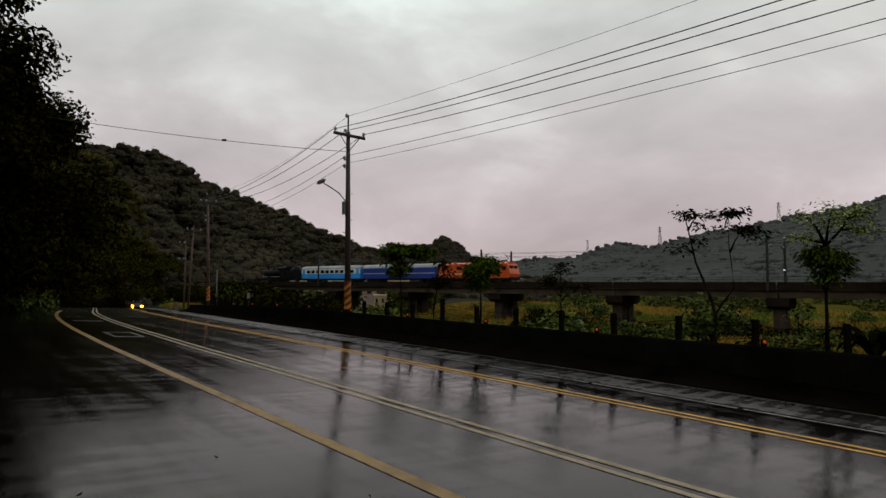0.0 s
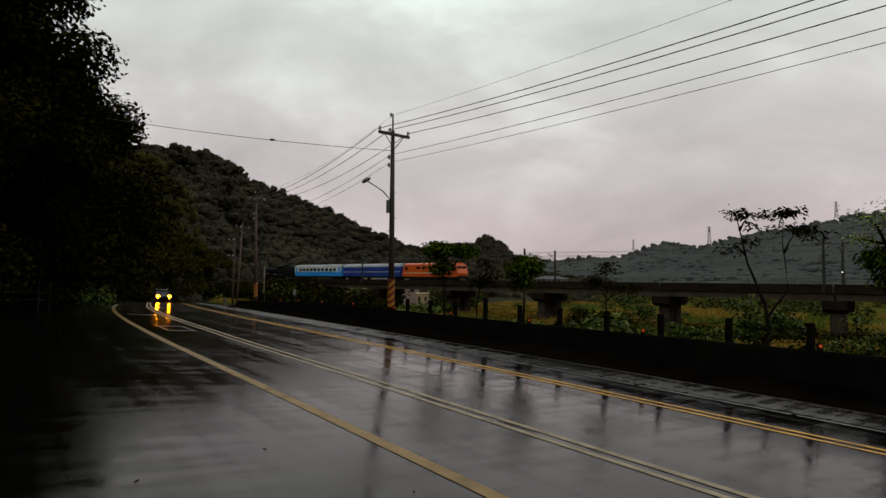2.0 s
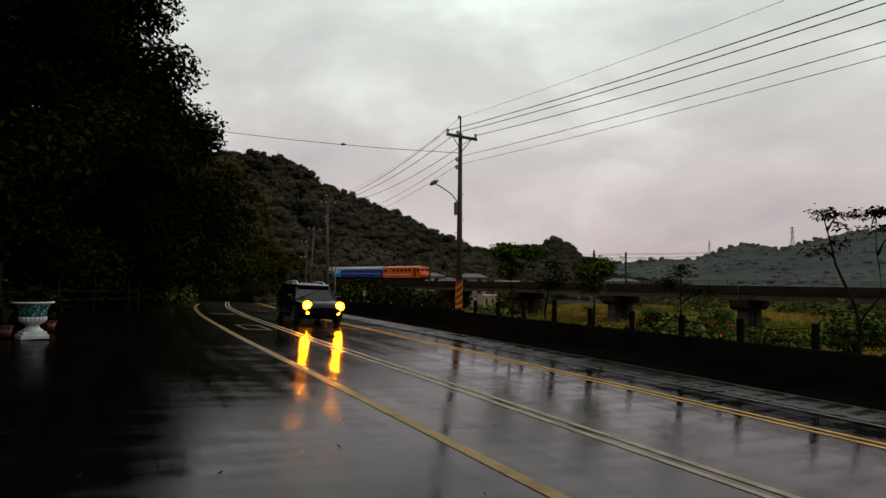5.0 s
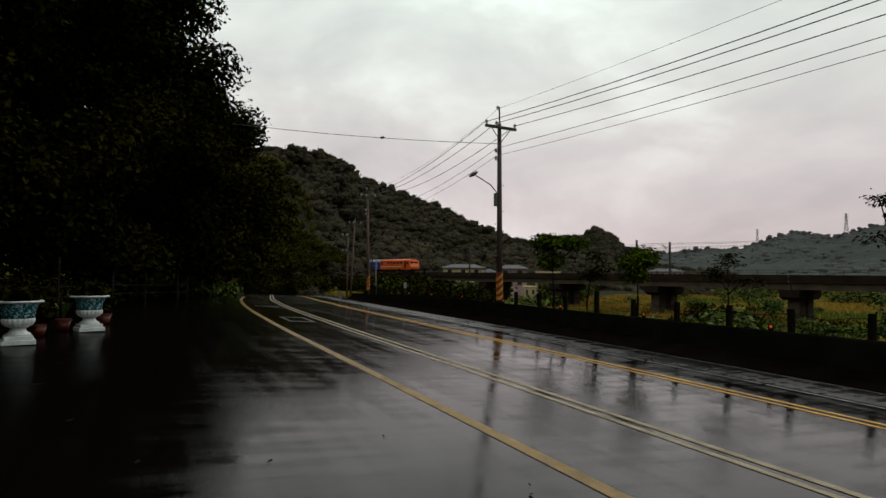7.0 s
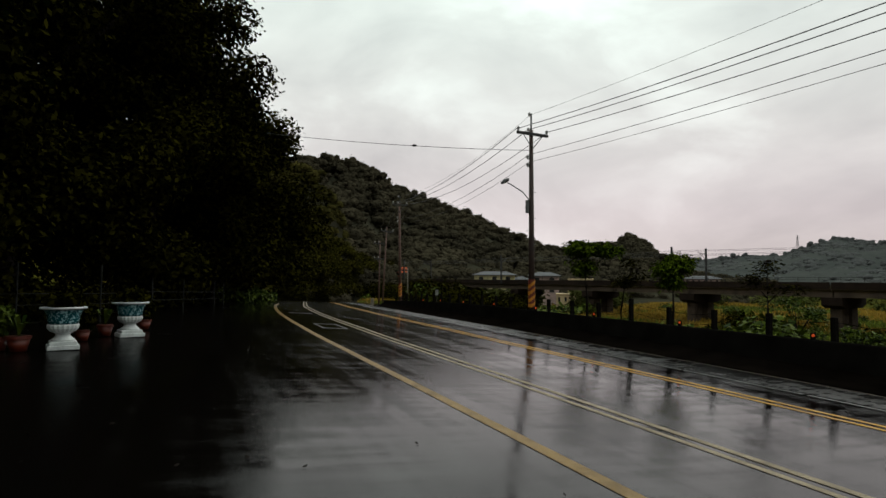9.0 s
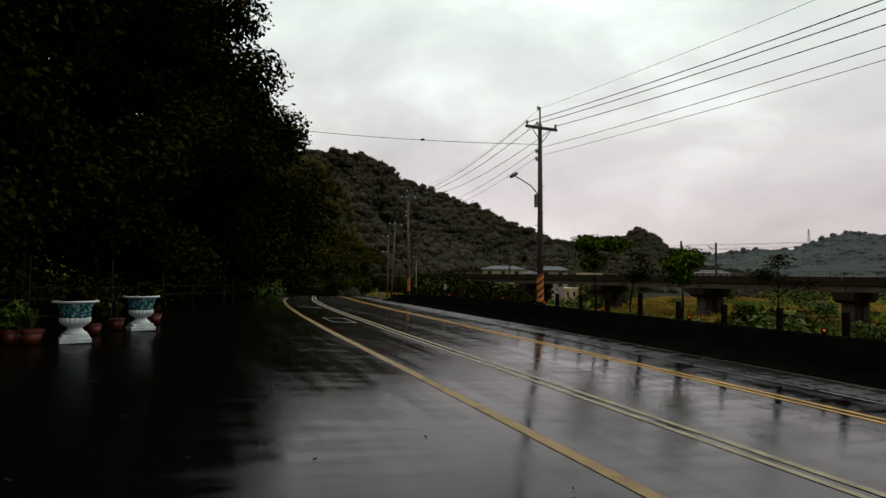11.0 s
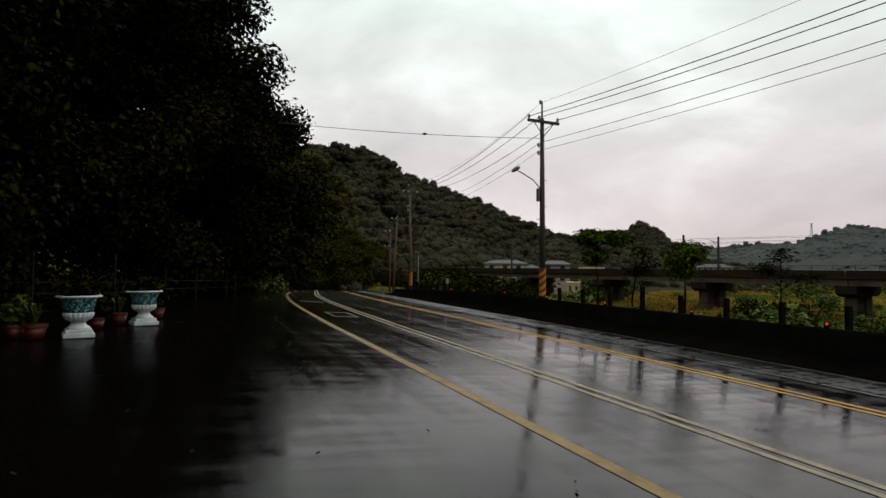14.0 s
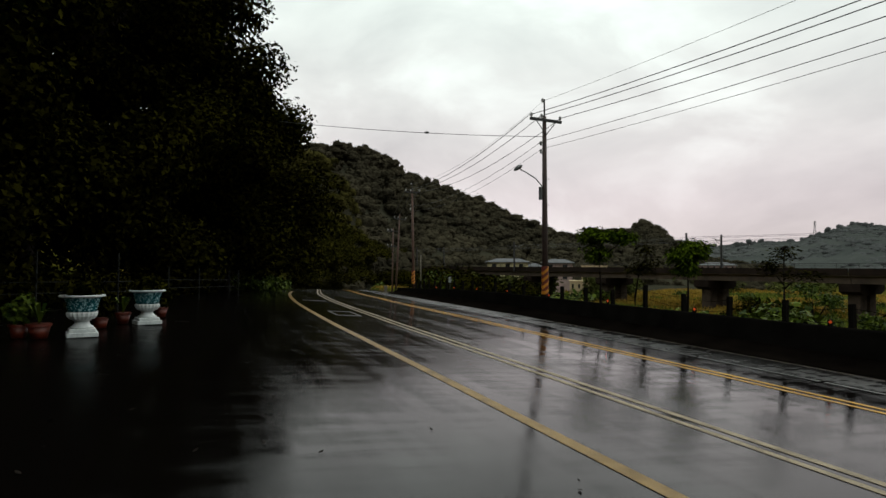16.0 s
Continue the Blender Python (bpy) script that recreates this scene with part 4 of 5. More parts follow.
def sapling(x, y, label, stems, crown, material, per, size, droop=0.3, radius=0.05, extra=0, seed=1):
    """stems: polylines in the sapling's own space; crown: (centre, radii, twigs)."""
    rng = random.Random(seed)
    z = land_z(x, y)
    t = thing("roadside_sapling", pose(x, y, z), label, "tree", "saplings behind the barrier")
    ends = []
    for i, pts in enumerate(stems):
        pts = [Vector(p) for p in pts]
        part("stem", tube(bmesh.new(), pts, [radius * (1.0 if i == 0 else 0.45) * (1.2 - 0.95 * k / (len(pts) - 1)) for k in range(len(pts))], 7), BARK, t, smooth=True)
        ends.append(pts)
    tips = []
    bm = bmesh.new()
    for c, r, n in crown:
        c = Vector(c)
        for k in range(n):
            d = Vector((rng.gauss(0, 1), rng.gauss(0, 1), rng.gauss(0, 0.8))).normalized() * rng.uniform(0.55, 1.0)
            tip = c + Vector((d.x * r[0], d.y * r[1], d.z * r[2]))
            start = min((p for pl in ends for p in pl), key=lambda p: (p - c).length)
            mid = start.lerp(tip, 0.55) + Vector((0, 0, 0.05))
            tube(bm, [start, mid, tip], [0.016, 0.011, 0.005], 4, False)
            tips.append(tip)
    tagged(part("twigs", bm, BARK, t), kind="stuff")
    v, f = compound_leaves(tips, per, size, droop, seed)
    array_part("foliage", v, f, material, t)
    return t


SX = 14.6
zb = land_z(SX, 20.8)
sapling(SX, 20.8, "young tree with a flat spreading leafy crown on a thin trunk", [[(0, 0, 0), (0.02, 0.02, 1.4), (-0.05, 0.05, 2.4), (0.05, -0.1, 3.2)], [(-0.05, 0.05, 2.3), (0.5, -0.5, 2.9), (0.75, -0.9, 3.1)]],
        [((-0.1, 0.35, 2.9 - zb), (0.55, 0.55, 0.30), 26), ((0.2, -0.55, 2.85 - zb), (0.5, 0.55, 0.25), 26), ((0.0, 0.2, 2.2 - zb), (0.5, 0.5, 0.40), 22), ((0.4, -0.9, 2.75 - zb), (0.35, 0.35, 0.2), 14)], LEAF_SAP, 42, 0.13, 0.5, 0.05, seed=31)
zb = land_z(SX, 18.3)
sapling(SX, 18.4, "crooked thin sapling with sparse leaves", [[(0, 0.25, 0), (0, 0.3, 0.9), (0, 0.1, 1.7), (0, -0.4, 2.6)]],
        [((0, 0.1, 1.55 - zb), (0.45, 0.5, 0.25), 16), ((0, -0.45, 1.75 - zb), (0.4, 0.45, 0.25), 12), ((0, -0.3, 2.2 - zb), (0.2, 0.3, 0.2), 7)], LEAF_DARK, 17, 0.12, 0.4, 0.04, seed=32)
zb = land_z(SX, 16.05)
sapling(SX, 16.05, "young tree with a dense round green crown", [[(0, 0.05, 0), (0.02, 0.0, 1.2), (0, 0.02, 2.4)]],
        [((0, 0, 2.05 - zb), (0.5, 0.55, 0.42), 44), ((0.05, -0.2, 2.2 - zb), (0.4, 0.45, 0.28), 24), ((0, 0.2, 1.55 - zb), (0.35, 0.4, 0.3), 14)], LEAF_SAP, 36, 0.125, 0.5, 0.05, seed=33)
zb = land_z(SX, 12.45)
sapling(SX, 12.45, "slender half-bare sapling with small dark leaves", [[(0, 0.02, 0), (0, 0, 1.3), (0, 0.02, 2.0), (0, -0.02, 2.65)], [(0, 0, 1.6), (0, 0.4, 2.0)], [(0, 0, 1.5), (0, -0.5, 1.9)]],
        [((0, 0.4, 1.65 - zb), (0.28, 0.32, 0.25), 18), ((0, -0.02, 2.0 - zb), (0.2, 0.22, 0.24), 12), ((0, -0.55, 1.45 - zb), (0.3, 0.35, 0.14), 10)], LEAF_DARK, 18, 0.11, 0.2, 0.035, seed=34)
zb = land_z(SX, 7.7)
sapling(SX, 7.7, "tall sapling forked into two thin curved stems with flat drooping tufts",
        [[(0, 0, 0), (0, -0.02, 0.2 - zb), (0, -0.05, 0.85 - zb), (0, 0.03, 1.17 - zb), (0, 0.2, 1.58 - zb), (0.05, 0.46, 2.12 - zb), (0.05, 0.58, 2.67 - zb), (0, 0.67, 3.15 - zb)],
         [(0, -0.05, 0.85 - zb), (0.05, -0.24, 1.18 - zb), (0.1, -0.46, 1.47 - zb), (0.1, -0.42, 2.04 - zb), (0.05, -0.39, 2.44 - zb), (0, -0.40, 3.18 - zb)],
         [(0.05, -0.41, 2.33 - zb), (0, -0.55, 2.58 - zb), (0, -0.76, 2.88 - zb)], [(0, 0.62, 2.9 - zb), (0, 0.5, 3.12 - zb), (0, 0.36, 3.26 - zb)], [(0.05, 0.5, 2.3 - zb), (0, 0.66, 2.5 - zb)]],
        [((0, 0.44, 3.29 - zb), (0.16, 0.24, 0.04), 9), ((0, 0.74, 3.37 - zb), (0.1, 0.12, 0.04), 4), ((0, 0.26, 2.95 - zb), (0.1, 0.13, 0.05), 4), ((0, 0.76, 2.45 - zb), (0.12, 0.16, 0.06), 5), ((0, 0.45, 2.65 - zb), (0.08, 0.1, 0.06), 3),
         ((0, -0.36, 3.25 - zb), (0.2, 0.32, 0.04), 13), ((0, -0.62, 3.29 - zb), (0.14, 0.16, 0.03), 5), ((0, -0.92, 2.83 - zb), (0.2, 0.26, 0.07), 11), ((0, -1.1, 2.68 - zb), (0.12, 0.12, 0.05), 4), ((0, -0.41, 2.92 - zb), (0.1, 0.14, 0.05), 4)], LEAF_DARK, 10, 0.115, 0.45, 0.05, seed=35)
zb = land_z(SX, 5.2)
BOUGHS = [[(0, 0.02, 2.46 - zb), (0.1, 0.39, 2.56 - zb), (0.1, 0.74, 2.63 - zb)], [(0, 0.02, 2.4 - zb), (-0.1, 0.15, 2.83 - zb), (-0.1, 0.33, 3.0 - zb), (-0.1, 0.57, 3.15 - zb)], [(0, 0.0, 2.46 - zb), (0.05, -0.04, 2.87 - zb), (0.05, -0.15, 3.26 - zb)],
          [(0, 0.0, 2.4 - zb), (0.1, -0.27, 2.75 - zb), (0.1, -0.41, 2.99 - zb), (0.1, -0.61, 3.18 - zb)], [(0.1, -0.27, 2.72 - zb), (0, -0.53, 2.74 - zb), (0, -0.87, 2.66 - zb)], [(0.1, -0.41, 2.95 - zb), (0, -0.6, 3.0 - zb), (0, -0.82, 3.06 - zb)]]
sapling(SX, 5.2, "young tree with spreading boughs of young leaves above a bushy crown", [[(0, 0.03, 0), (0, 0.03, 0.22 - zb), (0.03, 0.04, 1.38 - zb), (0, 0.04, 2.46 - zb)]] + BOUGHS,
        [((0, 0.02, 2.15 - zb), (0.26, 0.24, 0.2), 34), ((0, 0.22, 2.2 - zb), (0.2, 0.2, 0.15), 16), ((0, -0.2, 2.0 - zb), (0.2, 0.2, 0.2), 18), ((0, 0.06, 1.76 - zb), (0.2, 0.2, 0.18), 14)], LEAF_SAP, 26, 0.095, 0.5, 0.062, seed=36)
t = thing("sapling_top_growth", pose(SX, 5.2, zb), "spray of young yellow-green leaves on thin boughs", "foliage")
rng_top = random.Random(9)
tips = []
for bough in BOUGHS:
    for k in range(20):
        q = rng_top.uniform(0.8, len(bough) - 0.95)
        i = min(int(q), len(bough) - 2)
        c = Vector(bough[i]).lerp(Vector(bough[i + 1]), q - i)
        tips.append((c.x + rng_top.gauss(0, 0.12), c.y + rng_top.gauss(0, 0.09), c.z + rng_top.gauss(0, 0.05)))
v, f = compound_leaves(tips, 13, 0.075, 0.3, 37)
array_part("young_leaves", v, f, LEAF_LIGHT, t)


def banana_plant(x, y):
    t = thing("broadleaf_plant", pose(x, y, land_z(x, y)), "low plant with long arching dark leaves behind the barrier", "plant")
    rng = random.Random(5)
    for k in range(17):
        a, L = k * 0.62 + rng.random() * 0.4, rng.uniform(0.9, 1.35)
        bm = bmesh.new()
        rows = []
        for i in range(8):
            q = i / 7
            r, z = L * q * 0.8, 0.6 + 0.65 * math.sin(q * 2.3) * L - q * 0.35
            w = 0.09 * math.sin(math.pi * min(1, 0.12 + q * 0.88)) ** 0.7
            c = Vector((math.cos(a) * r, math.sin(a) * r, z))
            s = Vector((-math.sin(a), math.cos(a), 0)) * w
            rows.append([bm.verts.new(c + s - Vector((0, 0, w * 0.4))), bm.verts.new(c), bm.verts.new(c - s - Vector((0, 0, w * 0.4)))])
        for p, q in zip(rows, rows[1:]):
            for j in (0, 1):
                bm.faces.new((p[j], p[j + 1], q[j + 1], q[j]))
        part("leaf", bm, LEAF_DARK, t)
        part("leaf_stalk", tube(bmesh.new(), [(0, 0, 0), (math.cos(a) * 0.03, math.sin(a) * 0.03, 0.76)], 0.025, 6), LEAF_DARK, t)


banana_plant(14.5, 4.35)
banana_plant(14.7, 3.3)


# ---- valley field ----
def grass_field():
    rng = np.random.default_rng(8)
    for name, material, count, tall, width, dry, label in (("tall_grass", GRASS_G, 34000, 0.75, 0.055, False, "dense wet green grass and weeds in the valley field"), ("dry_reeds", GRASS_Y, 30000, 1.05, 0.06, True, "tall yellowed reeds in the valley field")):
        pts = []
        while len(pts) < count:
            x = 13.6 + 130 * rng.random() ** 1.9
            y = -12 + 150 * rng.random()
            if x - bend(y) < 13.3:
                continue
            q = noise.noise(Vector((x * 0.045, y * 0.045, 1.0))) + 0.4 * noise.noise(Vector((x * 0.2, y * 0.2, 3.0)))
            if dry and (q < -0.02 or x < 20):
                continue
            pts.append((x, y, land_z(x, y)))
        p = np.array(pts)
        far = np.clip((p[:, 0] - 13) / 45, 0.35, 2.0)
        blades = 4
        base = np.repeat(p, blades, 0) + np.concatenate([rng.normal(size=(count * blades, 2)) * 0.12, np.zeros((count * blades, 1))], 1)
        k = np.repeat(far, blades)
        a = rng.uniform(0, 6.283, count * blades)
        h = tall * (0.45 + 0.8 * rng.random(count * blades)) * np.where(k < 0.5, 0.6, 1.0)
        w = width * (0.6 + 0.8 * rng.random(count * blades)) * k
        side = np.stack([np.cos(a), np.sin(a), np.zeros_like(a)], 1) * w[:, None]
        lean = rng.normal(size=(count * blades, 2)) * 0.28 * h[:, None]
        tip = base + np.concatenate([lean, h[:, None]], 1)
        mid = base + np.concatenate([lean * 0.35, h[:, None] * 0.6], 1)
        v = np.stack([base - side, base + side, mid + side * 0.8, tip], 1).reshape(-1, 3)
        tagged(array_part(name, v, np.arange(len(v)).reshape(-1, 4), material), label, "grass", kind="stuff")
    # shrubs and weeds standing in the grass
    for name, material, n, x0, x1, r0, r1, leafs, size, label in (
            ("field_shrubs", LEAF_DARK, 42, 22, 80, 0.8, 2.0, 32000, 0.26, "dark shrubs scattered over the valley field"),
            ("green_shrubs", LEAF_MID, 50, 20, 110, 0.6, 1.8, 36000, 0.24, "green shrubs in the valley field"),
            ("verge_weeds", GRASS_G, 90, 13.8, 18.0, 0.25, 0.55, 30000, 0.085, "leafy weeds growing behind the barrier")):
        blobs = []
        while len(blobs) < n:
            x, y = rng.uniform(x0, x1), rng.uniform(-8, 130)
            s = x - bend(y)
            if s < 13.5 or (name == "verge_weeds" and (y > 26 or s > 18)):
                continue
            r = rng.uniform(r0, r1)
            blobs.append((x, y, land_z(x, y) + r * 0.6, r * 1.3, r * 1.3, r))
        tagged(leaves(name, blobs, leafs, size, material, None, 41 + n, shell=0.8), label, "shrubs", kind="stuff")
    # thicket between the railway and the bend of the road
    blobs = []
    for k in range(90):
        y = rng.uniform(62, 150)
        s = rng.uniform(15, 34)
        x = s + bend(y)
        r = rng.uniform(1.0, 2.4)
        blobs.append((x, y, min(land_z(x, y), -0.5) + r * 0.6 + rng.uniform(0, 1.2) * (1 if y > 75 else 0.2), r * 1.2, r * 1.2, r))
    tagged(leaves("bend_thicket", blobs, 80000, 0.22, LEAF_DARK, None, 77, shell=0.7), "thicket of wet bushes at the bend of the road", "bushes", kind="stuff")
    # wood behind the railway that hides the foot of the hill
    blobs = []
    for k in range(520):
        u = rng.uniform(-120, 330)
        p = TRACK_N * rng.uniform(140, 300) + TRACK_D * u
        r = rng.uniform(1.2, 3.0)
        blobs.append((p.x, p.y, -5.4 + r * 0.5 + rng.uniform(0, 1.2), r * 1.3, r * 1.3, r))
    for k in range(90):
        b, r = radians(rng.uniform(34.0, 38.0) if k < 36 else rng.uniform(21, 31.6)), rng.uniform(1.2, 2.2)
        d = rng.uniform(132, 160)
        blobs.append((d * math.sin(b), d * math.cos(b), -4.6 + rng.uniform(0, 3.6), r, r, r))
    v, f = leaf_arrays(blobs, 110000, 0.58, 78, shell=0.6, up=1.6)
    tagged(array_part("riverside_woods", v, f, VALLEY), "low green woods beyond the railway viaduct", "woods", kind="stuff")


grass_field()


def field_bush(b, r, radius, top, material, seed):
    """A tall loose bush in the field, at a bearing and distance from the lay-by."""
    rng = random.Random(seed)
    x, y = r * math.sin(radians(b)), r * math.cos(radians(b))
    z = land_z(x, y)
    t = thing("field_bush", pose(x, y, z), "tall loose dark green bush in the valley field", "bush", "bushes in the field")
    h = top - z
    part("trunk", tube(bmesh.new(), [(0, 0, -0.2), (0.08, 0.05, h * 0.4), (0.0, 0.1, h * 0.85)], [0.09, 0.06, 0.02], 7), BARK, t, smooth=True)
    blobs = []
    for k in range(16):
        a, q = rng.uniform(0, 6.28), rng.random()
        c = (radius * 0.75 * math.cos(a) * (1 - 0.5 * q), radius * 0.75 * math.sin(a) * (1 - 0.5 * q), h * (0.15 + 0.75 * q))
        part("limb", tube(bmesh.new(), [(0.04, 0.05, h * 0.25 * (1 + q)), c], [0.03, 0.008], 5), BARK, t)
        k2 = radius * rng.uniform(0.22, 0.42)
        blobs.append((*c, k2 * 1.25, k2 * 1.25, k2 * 0.7))
    leaves("foliage", blobs, 1700, 0.09, material, t, seed, shell=0.85)


field_bush(51.6, 36, 1.7, 1.1, LEAF_MID, 91)
field_bush(62.0, 22, 1.25, 1.15, LEAF_MID, 92)
field_bush(56.0, 27, 1.2, 0.1, LEAF_MID, 94)
field_bush(68.5, 25, 1.6, 0.9, LEAF_MID, 95)


# ---- houses, pylons beyond the railway ----
HOUSE_WALL = mat("pale_yellow_render", (0.34, 0.29, 0.15), (0.48, 0.42, 0.23), 0.6, 0.85, 0.1, 0.1, fine=5)
HOUSE_WARM = mat("warm_plaster", (0.44, 0.32, 0.18), (0.60, 0.46, 0.27), 0.6, 0.85, 0.1, 0.1, fine=5)
HOUSE_PINK = mat("faded_pink_plaster", (0.22, 0.15, 0.13), (0.34, 0.24, 0.21), 0.6, 0.85, 0.1, 0.1, fine=5)
ROOFWHITE = mat("pale_metal_roof", (0.085, 0.086, 0.090), (0.135, 0.135, 0.14), 0.8, 0.7, 0.1, 0.1, fine=5, spec=0.02)


def bearing(b, r):
    return r * math.sin(radians(b)), r * math.cos(radians(b))


def house(b, r, width, depth, top, wall, label, windows, pitched=True):
    x, y = bearing(b, r)
    z0 = -5.5
    t = thing("house", pose(x, y, z0, 0, 0, -b), label, "house", "houses beyond the railway")
    h = top - z0
    part("wall", boxed((0, 0, (h - 0.6) / 2), (width, depth, h - 0.6), 0.03), wall, t)
    bm = bmesh.new()
    if pitched:
        w, d, e = width / 2 + 0.7, depth / 2 + 0.7, width / 2 - depth * 0.3
        low = [bm.verts.new(c) for c in ((-w, -d, h - 0.72), (w, -d, h - 0.72), (w, d, h - 0.72), (-w, d, h - 0.72))]
        eave = [bm.verts.new(c) for c in ((-w, -d, h - 0.56), (w, -d, h - 0.56), (w, d, h - 0.56), (-w, d, h - 0.56))]
        ridge = [bm.verts.new((-e, 0, h + 0.42)), bm.verts.new((e, 0, h + 0.42))]
        bm.faces.new(low[::-1])
        for k in range(4):
            bm.faces.new((low[k], low[(k + 1) % 4], eave[(k + 1) % 4], eave[k]))
        bm.faces.new((eave[0], eave[1], ridge[1], ridge[0]))
        bm.faces.new((eave[2], eave[3], ridge[0], ridge[1]))
        bm.faces.new((eave[1], eave[2], ridge[1]))
        bm.faces.new((eave[3], eave[0], ridge[0]))
    else:
        box(bm, (0, 0, h - 0.45), (width + 0.3, depth + 0.3, 0.3), 0.03)
    part("roof", bm, ROOFWHITE if pitched else wall, t)
    for k in range(windows):
        for lvl in range(int((h - 1) // 2.7)):
            wx = -width / 2 + width * (k + 0.5) / windows
            wz = h - 1.55 - lvl * 2.8
            w = part("window", boxed((wx, -depth / 2 - 0.02, wz), (width / windows * 0.32, 0.06, 0.9), 0.01), DARKGLASS, t)
            part("window_sill", boxed((wx, -depth / 2 - 0.06, wz - 0.55), (width / windows * 0.4, 0.14, 0.08)), ROOFWHITE, w)


house(26.9, 175, 11.0, 8, 3.4, HOUSE_WALL, "pale yellow house with a wide white metal roof", 3)
house(31.4, 168, 7.5, 7, 3.2, HOUSE_PINK, "grey-walled house with a low white metal roof", 2)
house(29.3, 185, 4.5, 6, 2.2, HOUSE_PINK, "small grey-pink house between larger ones", 2)
house(34.6, 172, 6.5, 6, 2.3, HOUSE_WARM, "warm cream flat-roofed house beyond the viaduct", 3, False)
house(33.0, 142, 2.7, 5, -1.1, HOUSE_WARM, "cream plaster house seen under the viaduct", 2, False)
house(44.7, 240, 11.5, 9, 2.9, HOUSE_PINK, "faded pink building with a pale roof beyond the viaduct", 6)
house(22.6, 190, 4.0, 5, 2.6, HOUSE_PINK, "small house with a pale roof at the hill foot", 2)


def pylon(b, r, base, height):
    x, y = bearing(b, r)
    t = thing("power_pylon", pose(x, y, base, 0, 0, -b + 20), "lattice steel power pylon on the misty ridge", "pylon", "pylons on the ridge")
    w = height * 0.11
    for sx in (-1, 1):
        for sy in (-1, 1):
            part("leg", tube(bmesh.new(), [(sx * w, sy * w, -8), (sx * w * 0.35, sy * w * 0.35, height * 0.7), (sx * w * 0.2, sy * w * 0.2, height)], height * 0.009, 5), LAMPGREY, t)
    bm = bmesh.new()
    for k in range(6):
        z0, z1 = height * k / 6, height * (k + 1) / 6
        a, c = w * (1 - 0.8 * k / 6), w * (1 - 0.8 * (k + 1) / 6)
        for sy in (-1, 1):
            tube(bm, [(-a, sy * a, z0), (c, sy * c, z1)], height * 0.006, 4)
            tube(bm, [(a, sy * a, z0), (-c, sy * c, z1)], height * 0.006, 4)
    part("lattice", bm, LAMPGREY, t)
    for q in (0.7, 0.83, 0.96):
        part("crossarm", tube(bmesh.new(), [(-height * 0.15, 0, height * q), (height * 0.15, 0, height * q)], height * 0.009, 5), LAMPGREY, t)


pylon(57.95, 690, EYE + 690 * math.tan(radians(3.3)), 17)
pylon(67.1, 672, EYE + 672 * math.tan(radians(5.1)), 15)
pylon(51.8, 705, EYE + 705 * math.tan(radians(2.7)), 12)


# ---- lay-by: planters, pots, fence, undergrowth ----
def glaze():
    m = mat("teal_pattern_glaze", (0.003, 0.048, 0.058), (0.012, 0.100, 0.115), 3, 0.25, 0.05, 0.05)
    t = m.node_tree
    b = t.nodes["Principled BSDF"]
    old = b.inputs["Base Color"].links[0].from_socket
    tc = node(t, "ShaderNodeTexCoord")
    vor = node(t, "ShaderNodeTexVoronoi", Scale=28.0, feature="SMOOTH_F1")
    t.links.new(tc.outputs["Object"], vor.inputs["Vector"])
    nz = node(t, "ShaderNodeTexNoise", Scale=14.0, Detail=3.0)
    t.links.new(tc.outputs["Object"], nz.inputs["Vector"])
    s = node(t, "ShaderNodeMath", operation="MULTIPLY")
    t.links.new(vor.outputs["Distance"], s.inputs[0])
    t.links.new(nz.outputs["Fac"], s.inputs[1])
    edge = ramp(t, [(0.14, (1, 1, 1)), (0.18, (0, 0, 0))])
    t.links.new(s.outputs[0], edge.inputs[0])
    mx = node(t, "ShaderNodeMix", data_type="RGBA")
    t.links.new(edge.outputs[0], mx.inputs[0])
    t.links.new(old, mx.inputs[6])
    mx.inputs[7].default_value = (0.30, 0.47, 0.50, 1)
    t.links.new(mx.outputs[2], b.inputs["Base Color"])
    return m


TEAL = glaze()
WHITEWARE = mat("white_glazed_plaster", (0.40, 0.42, 0.42), (0.66, 0.68, 0.67), 4, 0.35, 0.1, 0.15, fine=20)
TERRACOTTA = mat("wet_terracotta", (0.062, 0.007, 0.002), (0.12, 0.015, 0.004), 4, 0.5, 0.1, 0.2)


